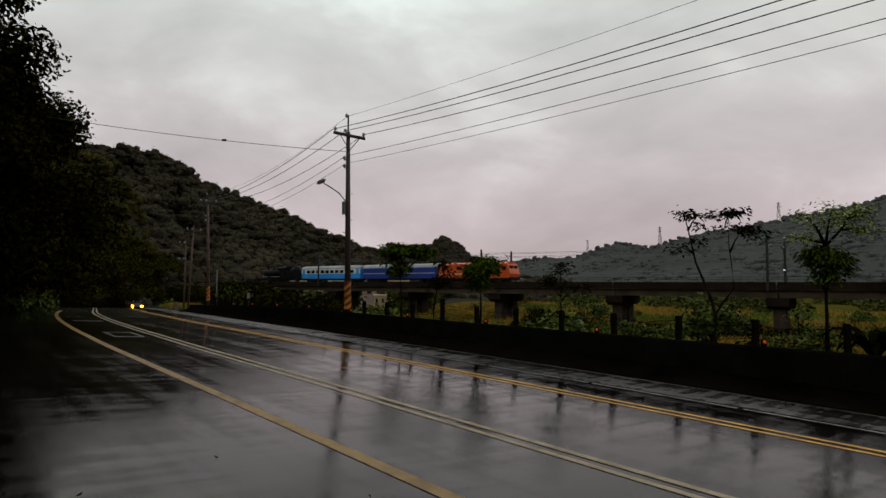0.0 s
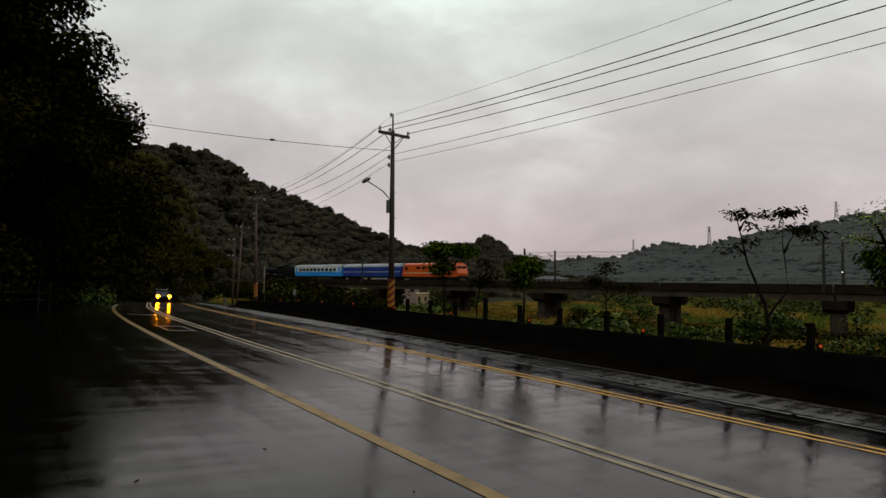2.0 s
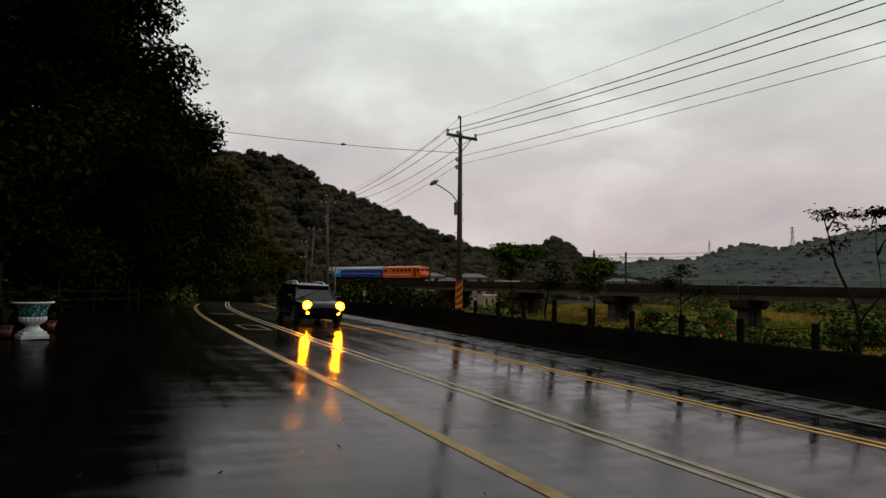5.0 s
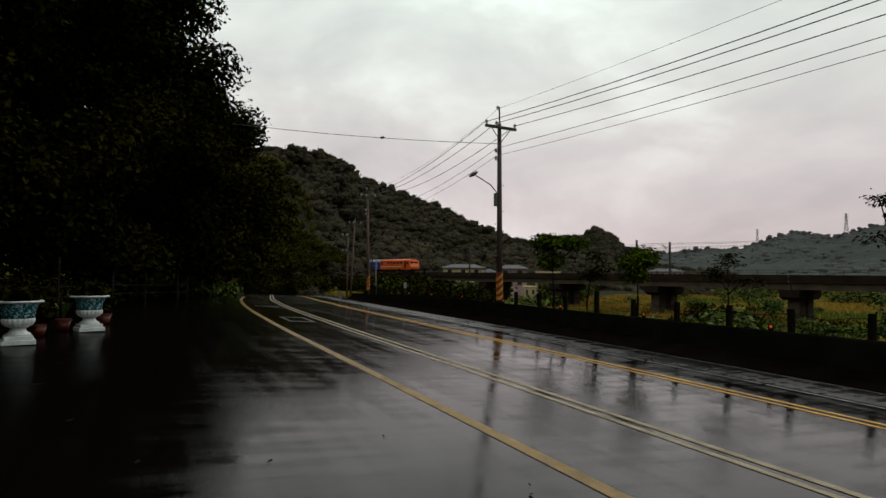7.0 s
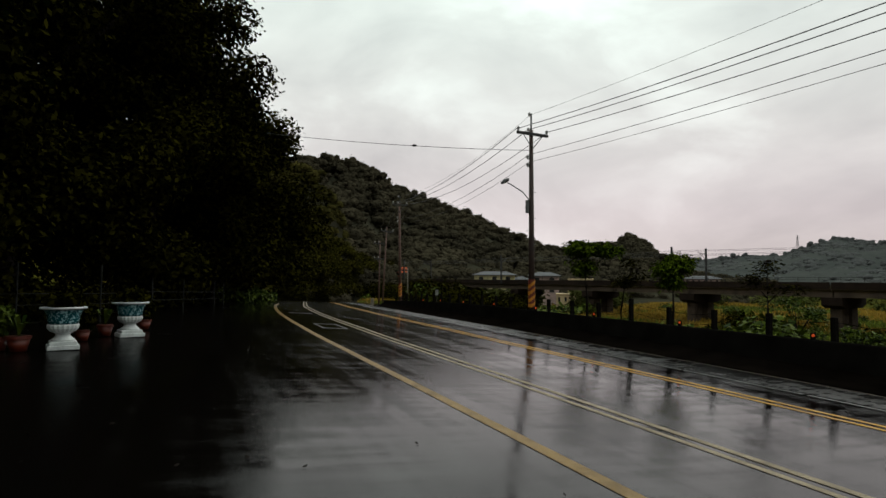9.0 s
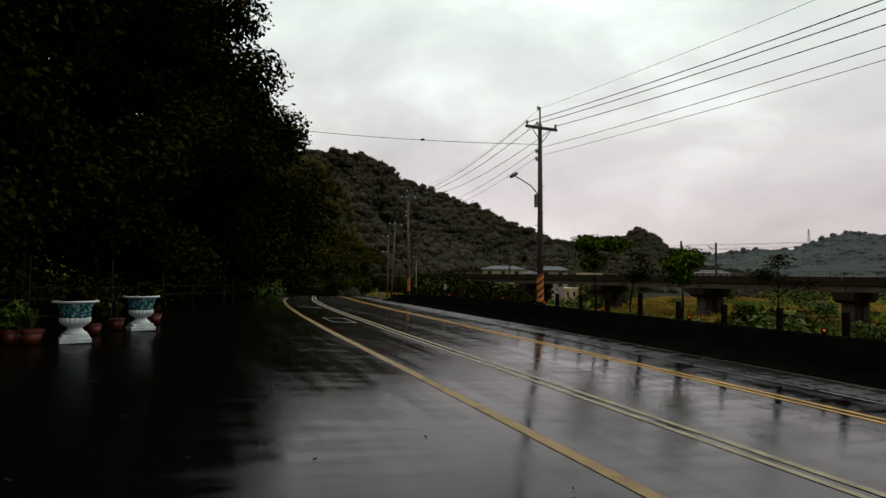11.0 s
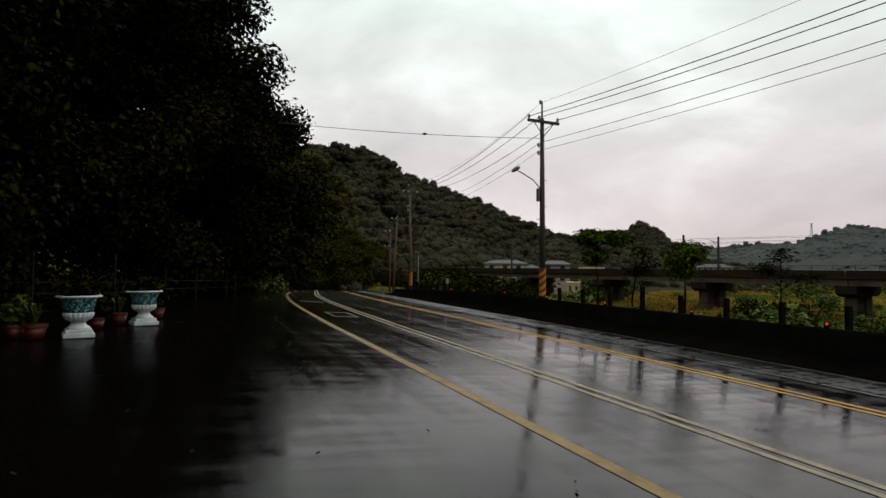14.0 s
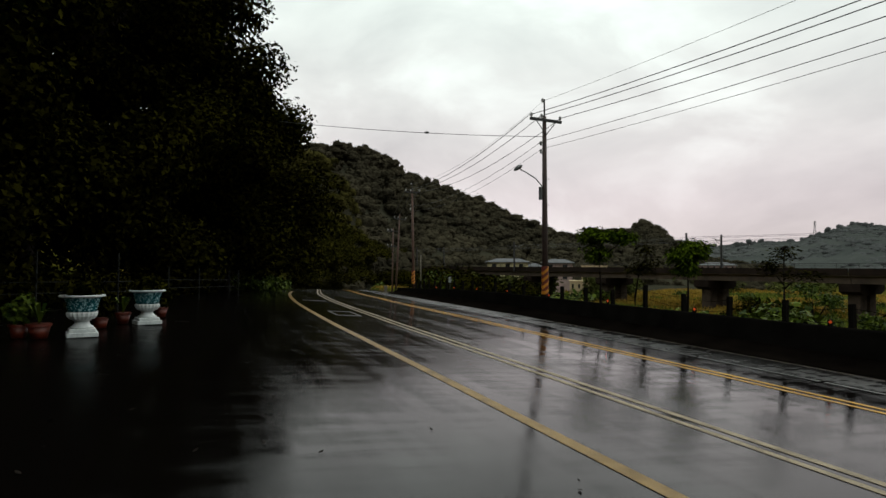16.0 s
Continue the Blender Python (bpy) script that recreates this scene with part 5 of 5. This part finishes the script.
def urn(x, y, turn):
    z = road_z(x, y)
    t = thing("garden_urn", pose(x, y, z + 0.003, 0, 0, turn), "white footed urn with a teal patterned band, planted with fern", "planter", "urns in the lay-by")
    part("plinth", boxed((0, 0, 0.045), (0.54, 0.54, 0.09), 0.012), WHITEWARE, t)
    part("plinth_step", boxed((0, 0, 0.125), (0.46, 0.46, 0.07), 0.012), WHITEWARE, t)
    part("foot", lathe(bmesh.new(), [(0.20, 0.16), (0.21, 0.19), (0.16, 0.22), (0.125, 0.27), (0.13, 0.30), (0.17, 0.32)], 28), WHITEWARE, t, smooth=True)
    part("fluted_bowl", lathe(bmesh.new(), [(0.15, 0.32), (0.22, 0.345), (0.265, 0.40), (0.275, 0.45), (0.265, 0.485)], 40, flute=0.05), WHITEWARE, t)
    part("patterned_band", lathe(bmesh.new(), [(0.262, 0.485), (0.265, 0.55), (0.285, 0.64), (0.315, 0.72), (0.345, 0.765)], 40), TEAL, t, smooth=True)
    part("rim", lathe(bmesh.new(), [(0.345, 0.765), (0.40, 0.775), (0.41, 0.80), (0.39, 0.815), (0.34, 0.80)], 40), WHITEWARE, t, smooth=True)
    part("soil", lathe(bmesh.new(), [(0.33, 0.78), (0.2, 0.806), (0.02, 0.812)], 20), SOIL, t)
    leaves("fern", [(0, 0, 0.92, 0.36, 0.36, 0.16), (0.1, 0.05, 1.0, 0.25, 0.25, 0.14)], 1500, 0.07, LEAF_DARK, t, int(50 + x * 10), shell=0.9)
    return t


urn(-2.25, 14.0, 12)
urn(-1.28, 16.5, 18)


def pot(x, y, r, h, plant, material, seed):
    z = road_z(x, y)
    t = thing("flower_pot", pose(x, y, z + 0.003), "terracotta pot with a leafy green plant", "flower pot", "pots in the lay-by")
    part("pot_body", lathe(bmesh.new(), [(r * 0.68, 0), (r * 0.95, h * 0.8)], 24), TERRACOTTA, t, smooth=True)
    part("pot_rim", lathe(bmesh.new(), [(r * 0.97, h * 0.8), (r * 1.06, h * 0.81), (r * 1.06, h), (r * 0.9, h)], 24), TERRACOTTA, t)
    part("soil", lathe(bmesh.new(), [(r * 0.88, h * 0.94), (0.02, h * 1.005)], 18), SOIL, t)
    if plant == "blades":
        bm = bmesh.new()
        rng = random.Random(seed)
        for k in range(13):
            a, L = k * 2.4, rng.uniform(0.28, 0.5)
            o = Vector((math.cos(a), math.sin(a), 0))
            s = Vector((-math.sin(a), math.cos(a), 0)) * 0.035
            p = [Vector((0, 0, h)), o * L * 0.4 + Vector((0, 0, h + L * 0.8)), o * L + Vector((0, 0, h + L * 0.75))]
            vs = [bm.verts.new(p[0] - s * 0.4), bm.verts.new(p[0] + s * 0.4), bm.verts.new(p[1] + s), bm.verts.new(p[1] - s), bm.verts.new(p[2])]
            bm.faces.new(vs[:4])
            bm.faces.new((vs[3], vs[2], vs[4]))
        part("plant", bm, material, t)
    else:
        leaves("plant", [(0, 0, h + 0.22, 0.26, 0.26, 0.24), (0.08, 0, h + 0.4, 0.18, 0.18, 0.18)], 700, 0.09, material, t, seed, shell=0.9)


for x, y, r, h, plant, m in ((-3.28, 13.9, 0.17, 0.26, "leafy", LEAF_MID), (-2.92, 13.75, 0.20, 0.28, "blades", LEAF_MID), (-2.15, 15.6, 0.17, 0.24, "leafy", LEAF_DARK), (-1.82, 16.7, 0.17, 0.26, "blades", LEAF_MID), (-1.1, 18.6, 0.17, 0.26, "leafy", LEAF_DARK), (-3.9, 13.6, 0.2, 0.28, "leafy", LEAF_DARK), (-4.5, 13.2, 0.2, 0.28, "blades", LEAF_DARK)):
    pot(x, y, r, h, plant, m, int(60 + 10 * abs(x)))
STAKE = mat("galvanised_stake", (0.005, 0.005, 0.0046), (0.022, 0.022, 0.020), 5, 0.7, 0.1, 0.1, spec=0.05)


def yard_fence():
    t = thing("yard_fence", pose(0, 0, 0), "thin grey metal stakes with rails under the trees", "fence")
    pts = [(-6.2, 17.6), (-4.15, 19.2), (-2.45, 21.2), (-1.2, 24.3), (-0.2, 27.5), (1.1, 30.8), (1.55, 31.9)]
    for i, (x, y) in enumerate(pts):
        z = road_z(x, y)
        part("stake", tube(bmesh.new(), [(x, y, z - 0.05), (x + 0.01, y, z + (1.72 if i < 3 else 1.35))], 0.026, 8), STAKE, t)
    for up in (0.55, 0.85):
        part("rail", tube(bmesh.new(), [(x, y + 0.03, road_z(x, y) + up + 0.03 * (i % 2)) for i, (x, y) in enumerate(pts)], 0.010, 6), STAKE, t)


yard_fence()


def undergrowth():
    rng = np.random.default_rng(12)
    blobs, light = [], []
    for k in range(150):
        y = rng.uniform(8, 150)
        s = rng.uniform(-13, -4.6) if y < 44 else rng.uniform(-8, 0.6)
        if y < 33 and s > -6 - (33 - y) * 0.05 + 1.5:
            continue
        r = rng.uniform(0.7, 1.7)
        blobs.append((s + bend(y), y, land_z(s + bend(y), y) + r * 0.7, r * 1.2, r * 1.2, r))
    for k in range(70):
        y = rng.uniform(20, 40)
        s = -5.0 + (y - 18) * 0.2 + rng.uniform(-2.5, 0.3)
        r = rng.uniform(0.4, 0.9)
        blobs.append((s + bend(y), y, road_z(s, y) + r * 0.7, r * 1.1, r * 1.1, r))
    for k in range(40):
        y, s, r = rng.uniform(9, 27), rng.uniform(-13, -8.0), rng.uniform(1.3, 2.3)
        blobs.append((s, y, land_z(s, y) + r * 0.9, r, r, r * 1.2))
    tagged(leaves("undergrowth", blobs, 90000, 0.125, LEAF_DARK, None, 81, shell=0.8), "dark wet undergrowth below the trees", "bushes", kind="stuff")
    for k in range(34):
        y = rng.uniform(46, 66)
        s = rng.uniform(-0.6, 2.2)
        r = rng.uniform(0.35, 0.8)
        light.append((s + bend(y), y, road_z(s, y) + r * 0.7, r * 1.2, r * 1.2, r))
    tagged(leaves("verge_bushes", light, 14000, 0.2, LEAF_MID, None, 82, shell=0.8), "brighter green bushes on the verge of the bend", "bushes", kind="stuff")


undergrowth()


def bank_bushes():
    rng = np.random.default_rng(19)
    blobs = []
    for k in range(110):
        y, s, r = rng.uniform(4, 46), rng.uniform(-30, -10), rng.uniform(1.6, 3.0)
        blobs.append((s, y, land_z(s, y) + r * 0.6, r * 1.2, r * 1.2, r))
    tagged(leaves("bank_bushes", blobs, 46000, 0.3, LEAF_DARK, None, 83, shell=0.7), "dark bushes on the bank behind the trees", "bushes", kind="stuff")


bank_bushes()


def litter():
    rng = random.Random(4)
    for k in range(26):
        s, y = rng.uniform(-1.5, 3.3), rng.uniform(3.0, 17)
        bm = bmesh.new()
        L = rng.uniform(0.02, 0.05)
        p = [(-L, 0, 0.006), (0, L * 0.5, 0.012), (L, 0, 0.022), (0, -L * 0.5, 0.008)]
        bm.faces.new([bm.verts.new(q) for q in p])
        ob = part("fallen_leaf", bm, BARK)
        ob.matrix_basis = Matrix.Translation(on_road(s, y, 0.002)) @ pose(0, 0, 0, 0, 0, rng.uniform(0, 360))
        tagged(ob, "dark wet fallen leaf on the asphalt", "leaf", "fallen leaves")


litter()


# ---- the car ----
CARPAINT = mat("dark_navy_car_paint", (0.0010, 0.0009, 0.0026), (0.002, 0.0018, 0.0045), 1, 0.16, 0.04, 0.0, fine=4, spec=0.28)
CARGLASS = mat("black_tinted_car_glass", (0.0012, 0.0012, 0.0014), (0.002, 0.002, 0.0022), 1, 0.04, 0.01, 0.0, fine=4, spec=0.4)
CARTRIM = mat("black_car_trim", (0.0015, 0.0015, 0.0015), (0.003, 0.003, 0.003), 5, 0.6, 0.1, 0.05, spec=0.15)
RUBBER = mat("wet_tyre_rubber", (0.004, 0.004, 0.004), (0.009, 0.009, 0.009), 9, 0.55, 0.1, 0.2)
ALLOY = mat("alloy_rim", (0.09, 0.09, 0.095), (0.17, 0.17, 0.175), 5, 0.3, 0.05, 0.0, metal=0.8)
SILVER = mat("silver_roof_rail", (0.50, 0.50, 0.52), (0.62, 0.62, 0.64), 5, 0.35, 0.05, 0.0, metal=0.3)
LENSGREY = mat("clear_lamp_lens", (0.30, 0.29, 0.28), (0.48, 0.46, 0.45), 20, 0.15, 0.05, 0.1)
HEADGLOW = glow("lit_headlamp", (1.0, 0.24, 0.0018), 560)
# glow for a ring added round each beam as its orange glare
HEADLAMP_GLARE = glow("headlamp_glare_ring", (1.0, 0.24, 0.015), 3.0)
FOGGLOW = glow("lit_fog_lamp", (1.0, 0.30, 0.01), 30)
MARKGLOW = glow("lit_marker_lamp", (1.0, 0.07, 0.01), 2.5)


def loft(rings):
    """A skin over rings of equal length, closed at both ends."""
    bm = bmesh.new()
    vr = [[bm.verts.new(p) for p in r] for r in rings]
    n = len(vr[0])
    for a, b in zip(vr, vr[1:]):
        for k in range(n):
            bm.faces.new((a[k], a[(k + 1) % n], b[(k + 1) % n], b[k]))
    bm.faces.new(vr[0][::-1])
    bm.faces.new(vr[-1])
    return bm


def section(y, half, z0, z1, shoulder=0.12, tuck=0.06):
    return [(-half + tuck, y, z0), (-half, y, z0 + 0.16), (-half, y, z1 - shoulder), (-half + shoulder * 0.8, y, z1), (half - shoulder * 0.8, y, z1), (half, y, z1 - shoulder), (half, y, z0 + 0.16), (half - tuck, y, z0)]


def suv():
    """A dark sport-utility car; its front points along +y, wheels at z 0."""
    t = thing("suv", pose(0, 0, 0), "dark navy sport-utility car with silver roof rails and lit headlamps", "car")
    def rounded(name, rings, material, level=2):
        ob = part(name, loft(rings), material, t, smooth=True)
        if level:
            m = ob.modifiers.new("rounding", "SUBSURF")
            m.levels = m.render_levels = level
        else:
            ob.data.polygons.foreach_set("use_smooth", [False] * len(ob.data.polygons))
        return ob
    rounded("body", [section(-2.34, 0.60, 0.52, 0.94), section(-2.30, 0.80, 0.40, 1.02), section(-2.05, 0.93, 0.30, 1.08), section(-1.2, 0.97, 0.25, 1.10), section(0.0, 0.98, 0.24, 1.08), section(1.1, 0.97, 0.24, 1.06), section(1.75, 0.95, 0.27, 1.00), section(2.2, 0.88, 0.33, 0.92), section(2.36, 0.70, 0.42, 0.80), section(2.38, 0.50, 0.48, 0.72)], CARPAINT)
    rounded("cabin_glass", [[(-0.74, -2.22, 0.98), (-0.84, -2.20, 1.0), (-0.66, -1.98, 1.58), (0.66, -1.98, 1.58), (0.84, -2.20, 1.0), (0.74, -2.22, 0.98)], [(-0.80, -1.4, 1.0), (-0.91, -1.4, 1.04), (-0.70, -1.35, 1.62), (0.70, -1.35, 1.62), (0.91, -1.4, 1.04), (0.80, -1.4, 1.0)], [(-0.80, 0.2, 1.0), (-0.91, 0.2, 1.03), (-0.70, 0.12, 1.62), (0.70, 0.12, 1.62), (0.91, 0.2, 1.03), (0.80, 0.2, 1.0)], [(-0.78, 1.22, 0.96), (-0.86, 1.26, 0.99), (-0.66, 0.52, 1.56), (0.66, 0.52, 1.56), (0.86, 1.26, 0.99), (0.78, 1.22, 0.96)]], CARGLASS, 0)
    rounded("roof", [section(-2.20, 0.58, 1.50, 1.60, 0.03), section(-2.16, 0.70, 1.49, 1.63, 0.04), section(-1.7, 0.80, 1.49, 1.68, 0.06), section(-0.7, 0.81, 1.50, 1.70, 0.07), section(0.2, 0.79, 1.50, 1.68, 0.06), section(0.66, 0.70, 1.46, 1.60, 0.03), section(0.70, 0.60, 1.46, 1.57, 0.02)], CARPAINT)
    part("spoiler", boxed((0, -2.14, 1.60), (1.16, 0.16, 0.035), 0.015), CARPAINT, t)
    for s in (-1, 1):
        for a, b in (((0.84 * s, 1.20, 1.0), (0.655 * s, 0.50, 1.55)), ((0.875 * s, 0.12, 1.03), (0.675 * s, 0.08, 1.57)), ((0.875 * s, -0.95, 1.04), (0.675 * s, -0.92, 1.57)), ((0.83 * s, -2.08, 1.0), (0.67 * s, -1.90, 1.57))):
            part("pillar", tube(bmesh.new(), [a, b], 0.045 if a[1] > -1.5 else 0.085, 6), CARPAINT, t)
        rail = part("roof_rail", tube(bmesh.new(), [(0.58 * s, -1.85, 1.62), (0.58 * s, -1.62, 1.715), (0.58 * s, -0.6, 1.745), (0.58 * s, 0.1, 1.715), (0.58 * s, 0.35, 1.60)], 0.026, 8), SILVER, t)
        part("rail_foot", boxed((0.58 * s, -0.62, 1.69), (0.05, 0.09, 0.10), 0.01), SILVER, rail)
        part("window_trim", tube(bmesh.new(), [(0.885 * s, -2.0, 1.06), (0.895 * s, -0.6, 1.055), (0.88 * s, 1.0, 1.03)], 0.012, 5), ALLOY, t)
        part("door_handle", boxed((0.945 * s, -0.55, 0.92), (0.03, 0.2, 0.03), 0.01), CARPAINT, t)
        part("door_handle", boxed((0.945 * s, 0.55, 0.92), (0.03, 0.2, 0.03), 0.01), CARPAINT, t)
        part("sill", boxed((0.91 * s, 0, 0.30), (0.06, 2.0, 0.10), 0.02), CARTRIM, t)
        part("mirror", boxed((1.02 * s, 0.88, 1.10), (0.2, 0.12, 0.14), 0.04), CARPAINT, t)
        part("tail_lamp", boxed((0.745 * s, -2.225, 0.90), (0.12, 0.09, 0.22), 0.03), LENSGREY, t)
        lamp = part("headlamp", boxed((0.66 * s, 2.235, 0.78), (0.36, 0.16, 0.17), 0.04), LENSGREY, t)
        face = Euler((radians(-90), 0, 0)).to_matrix()
        part("beam", lathe(bmesh.new(), [(0.13, 0.0), (0.115, 0.02), (0.02, 0.03)], 16, (0.66 * s, 2.35, 0.78), 0, face), HEADGLOW, lamp, "lit yellow headlamp")
        part("glare_ring", lathe(bmesh.new(), [(0.13, -0.06), (0.20, 0.0), (0.19, 0.004), (0.10, -0.01)], 18, (0.66 * s, 2.345, 0.78), 0, face), HEADLAMP_GLARE, lamp, "orange glowing ring added for headlamp glare")
        part("fog_lamp", lathe(bmesh.new(), [(0.06, 0.0), (0.05, 0.02), (0.01, 0.03)], 14, (0.62 * s, 2.33, 0.50), 0, face), FOGGLOW, t, "lit yellow fog lamp")
        part("marker_lamp", lathe(bmesh.new(), [(0.028, 0.0), (0.02, 0.02)], 10, (0.22 * s, 2.345, 0.72), 0, face), MARKGLOW, t, "small red lamp")
        for y in (1.42, -1.38):
            axis = Euler((0, radians(90 * s), 0)).to_matrix()
            w = part("wheel", lathe(bmesh.new(), [(0.22, -0.12), (0.33, -0.12), (0.372, -0.08), (0.38, 0.0), (0.372, 0.08), (0.33, 0.12), (0.27, 0.12), (0.25, 0.06)], 36, (0, 0, 0), 0, axis), RUBBER, t, smooth=True)
            w.location = (0.85 * s, y, 0.38)
            rim = part("rim", lathe(bmesh.new(), [(0.255, 0.05), (0.27, 0.115), (0.245, 0.12), (0.235, 0.06)], 36, (0, 0, 0), 0, axis), ALLOY, w)
            for k in range(5):
                a = math.tau * k / 5
                part("spoke", boxed((0.095 * s, 0, 0.125), (0.035, 0.065, 0.25), 0.008, Matrix.Rotation(a, 4, "X")), ALLOY, w)
            part("wheel_hub", lathe(bmesh.new(), [(0.07, 0.06), (0.065, 0.12), (0.02, 0.13)], 14, (0, 0, 0), 0, axis), ALLOY, w)
            WHEELS.append((w, (0.85 * s, y, 0.38)))
            bm = bmesh.new()
            tube(bm, [(0.94 * s, y + 0.44 * math.cos(q), 0.38 + 0.44 * math.sin(q)) for q in [math.pi * k / 12 for k in range(13)]], 0.022, 6)
            part("wheel_arch", bm, CARTRIM, t)
    part("grille", boxed((0, 2.31, 0.66), (0.80, 0.05, 0.15), 0.02), CARTRIM, t)
    part("front_bumper", boxed((0, 2.25, 0.46), (1.62, 0.16, 0.22), 0.06), CARTRIM, t)
    part("rear_bumper", boxed((0, -2.27, 0.52), (1.68, 0.14, 0.24), 0.06), CARTRIM, t)
    part("plate", boxed((0, 2.345, 0.52), (0.33, 0.015, 0.14), 0.004), LIGHTGREY, t)
    part("underbody", boxed((0, 0, 0.3), (1.5, 4.0, 0.12)), CARTRIM, t)
    part("rear_door_line", boxed((0, -2.325, 0.86), (1.1, 0.02, 0.03)), ALLOY, t)
    return t


WHEELS = []
SUV = suv()


# ---- what moves ----
# the car's place along the road, second by second
SUV_ROWS = [(0.0, 117), (0.5, 108.5), (1.0, 100.5), (1.5, 92.5), (2.0, 84.2), (2.5, 74.8), (3.0, 65.2), (3.5, 56.0), (4.0, 45.0), (4.2, 41.2), (4.7, 32.0), (5.2, 22.6), (5.7, 13.4), (6.3, 2.75), (6.8, -6.8), (7.5, -19.5), (8.5, -38), (9.0, -46), (9.4, -50), (16.0, -50)]


def suv_pose(y):
    s = steps(y, [(2, 7.35), (30, 7.5), (42, 7.5), (55, 6.9), (65, 6.8), (75, 6.5), (84, 6.9), (92, 7.35), (108, 7.2), (117, 7.5)])
    a, b = Vector(on_road(s, y + 1.4)), Vector(on_road(s, y - 1.4))
    side = (Vector(on_road(s + 0.8, y)) - Vector(on_road(s - 0.8, y))).normalized()
    front = (b - a).normalized()
    m = Matrix((-side, front, (-side).cross(front))).transposed().to_4x4()
    return Matrix.Translation((a + b) / 2) @ m


def motions():
    for car, behind in CARS:
        walk(car, [(t, track_pose(LOCO_END + behind + 10.65 * t, -0.3, RAIL_Z)) for t in (0.0, 4.0, 8.0, 12.0, 16.0)])
    walk(SUV, [(t, suv_pose(y)) for t, y in SUV_ROWS])
    # the wheels turn by eighty degrees every fifteenth of a second while the car drives
    for wheel, at in WHEELS:
        walk(wheel, [(k / 15, pose(*at, -80 * k)) for k in range(142)] + [(16.0, pose(*at, -80 * 141))])


motions()
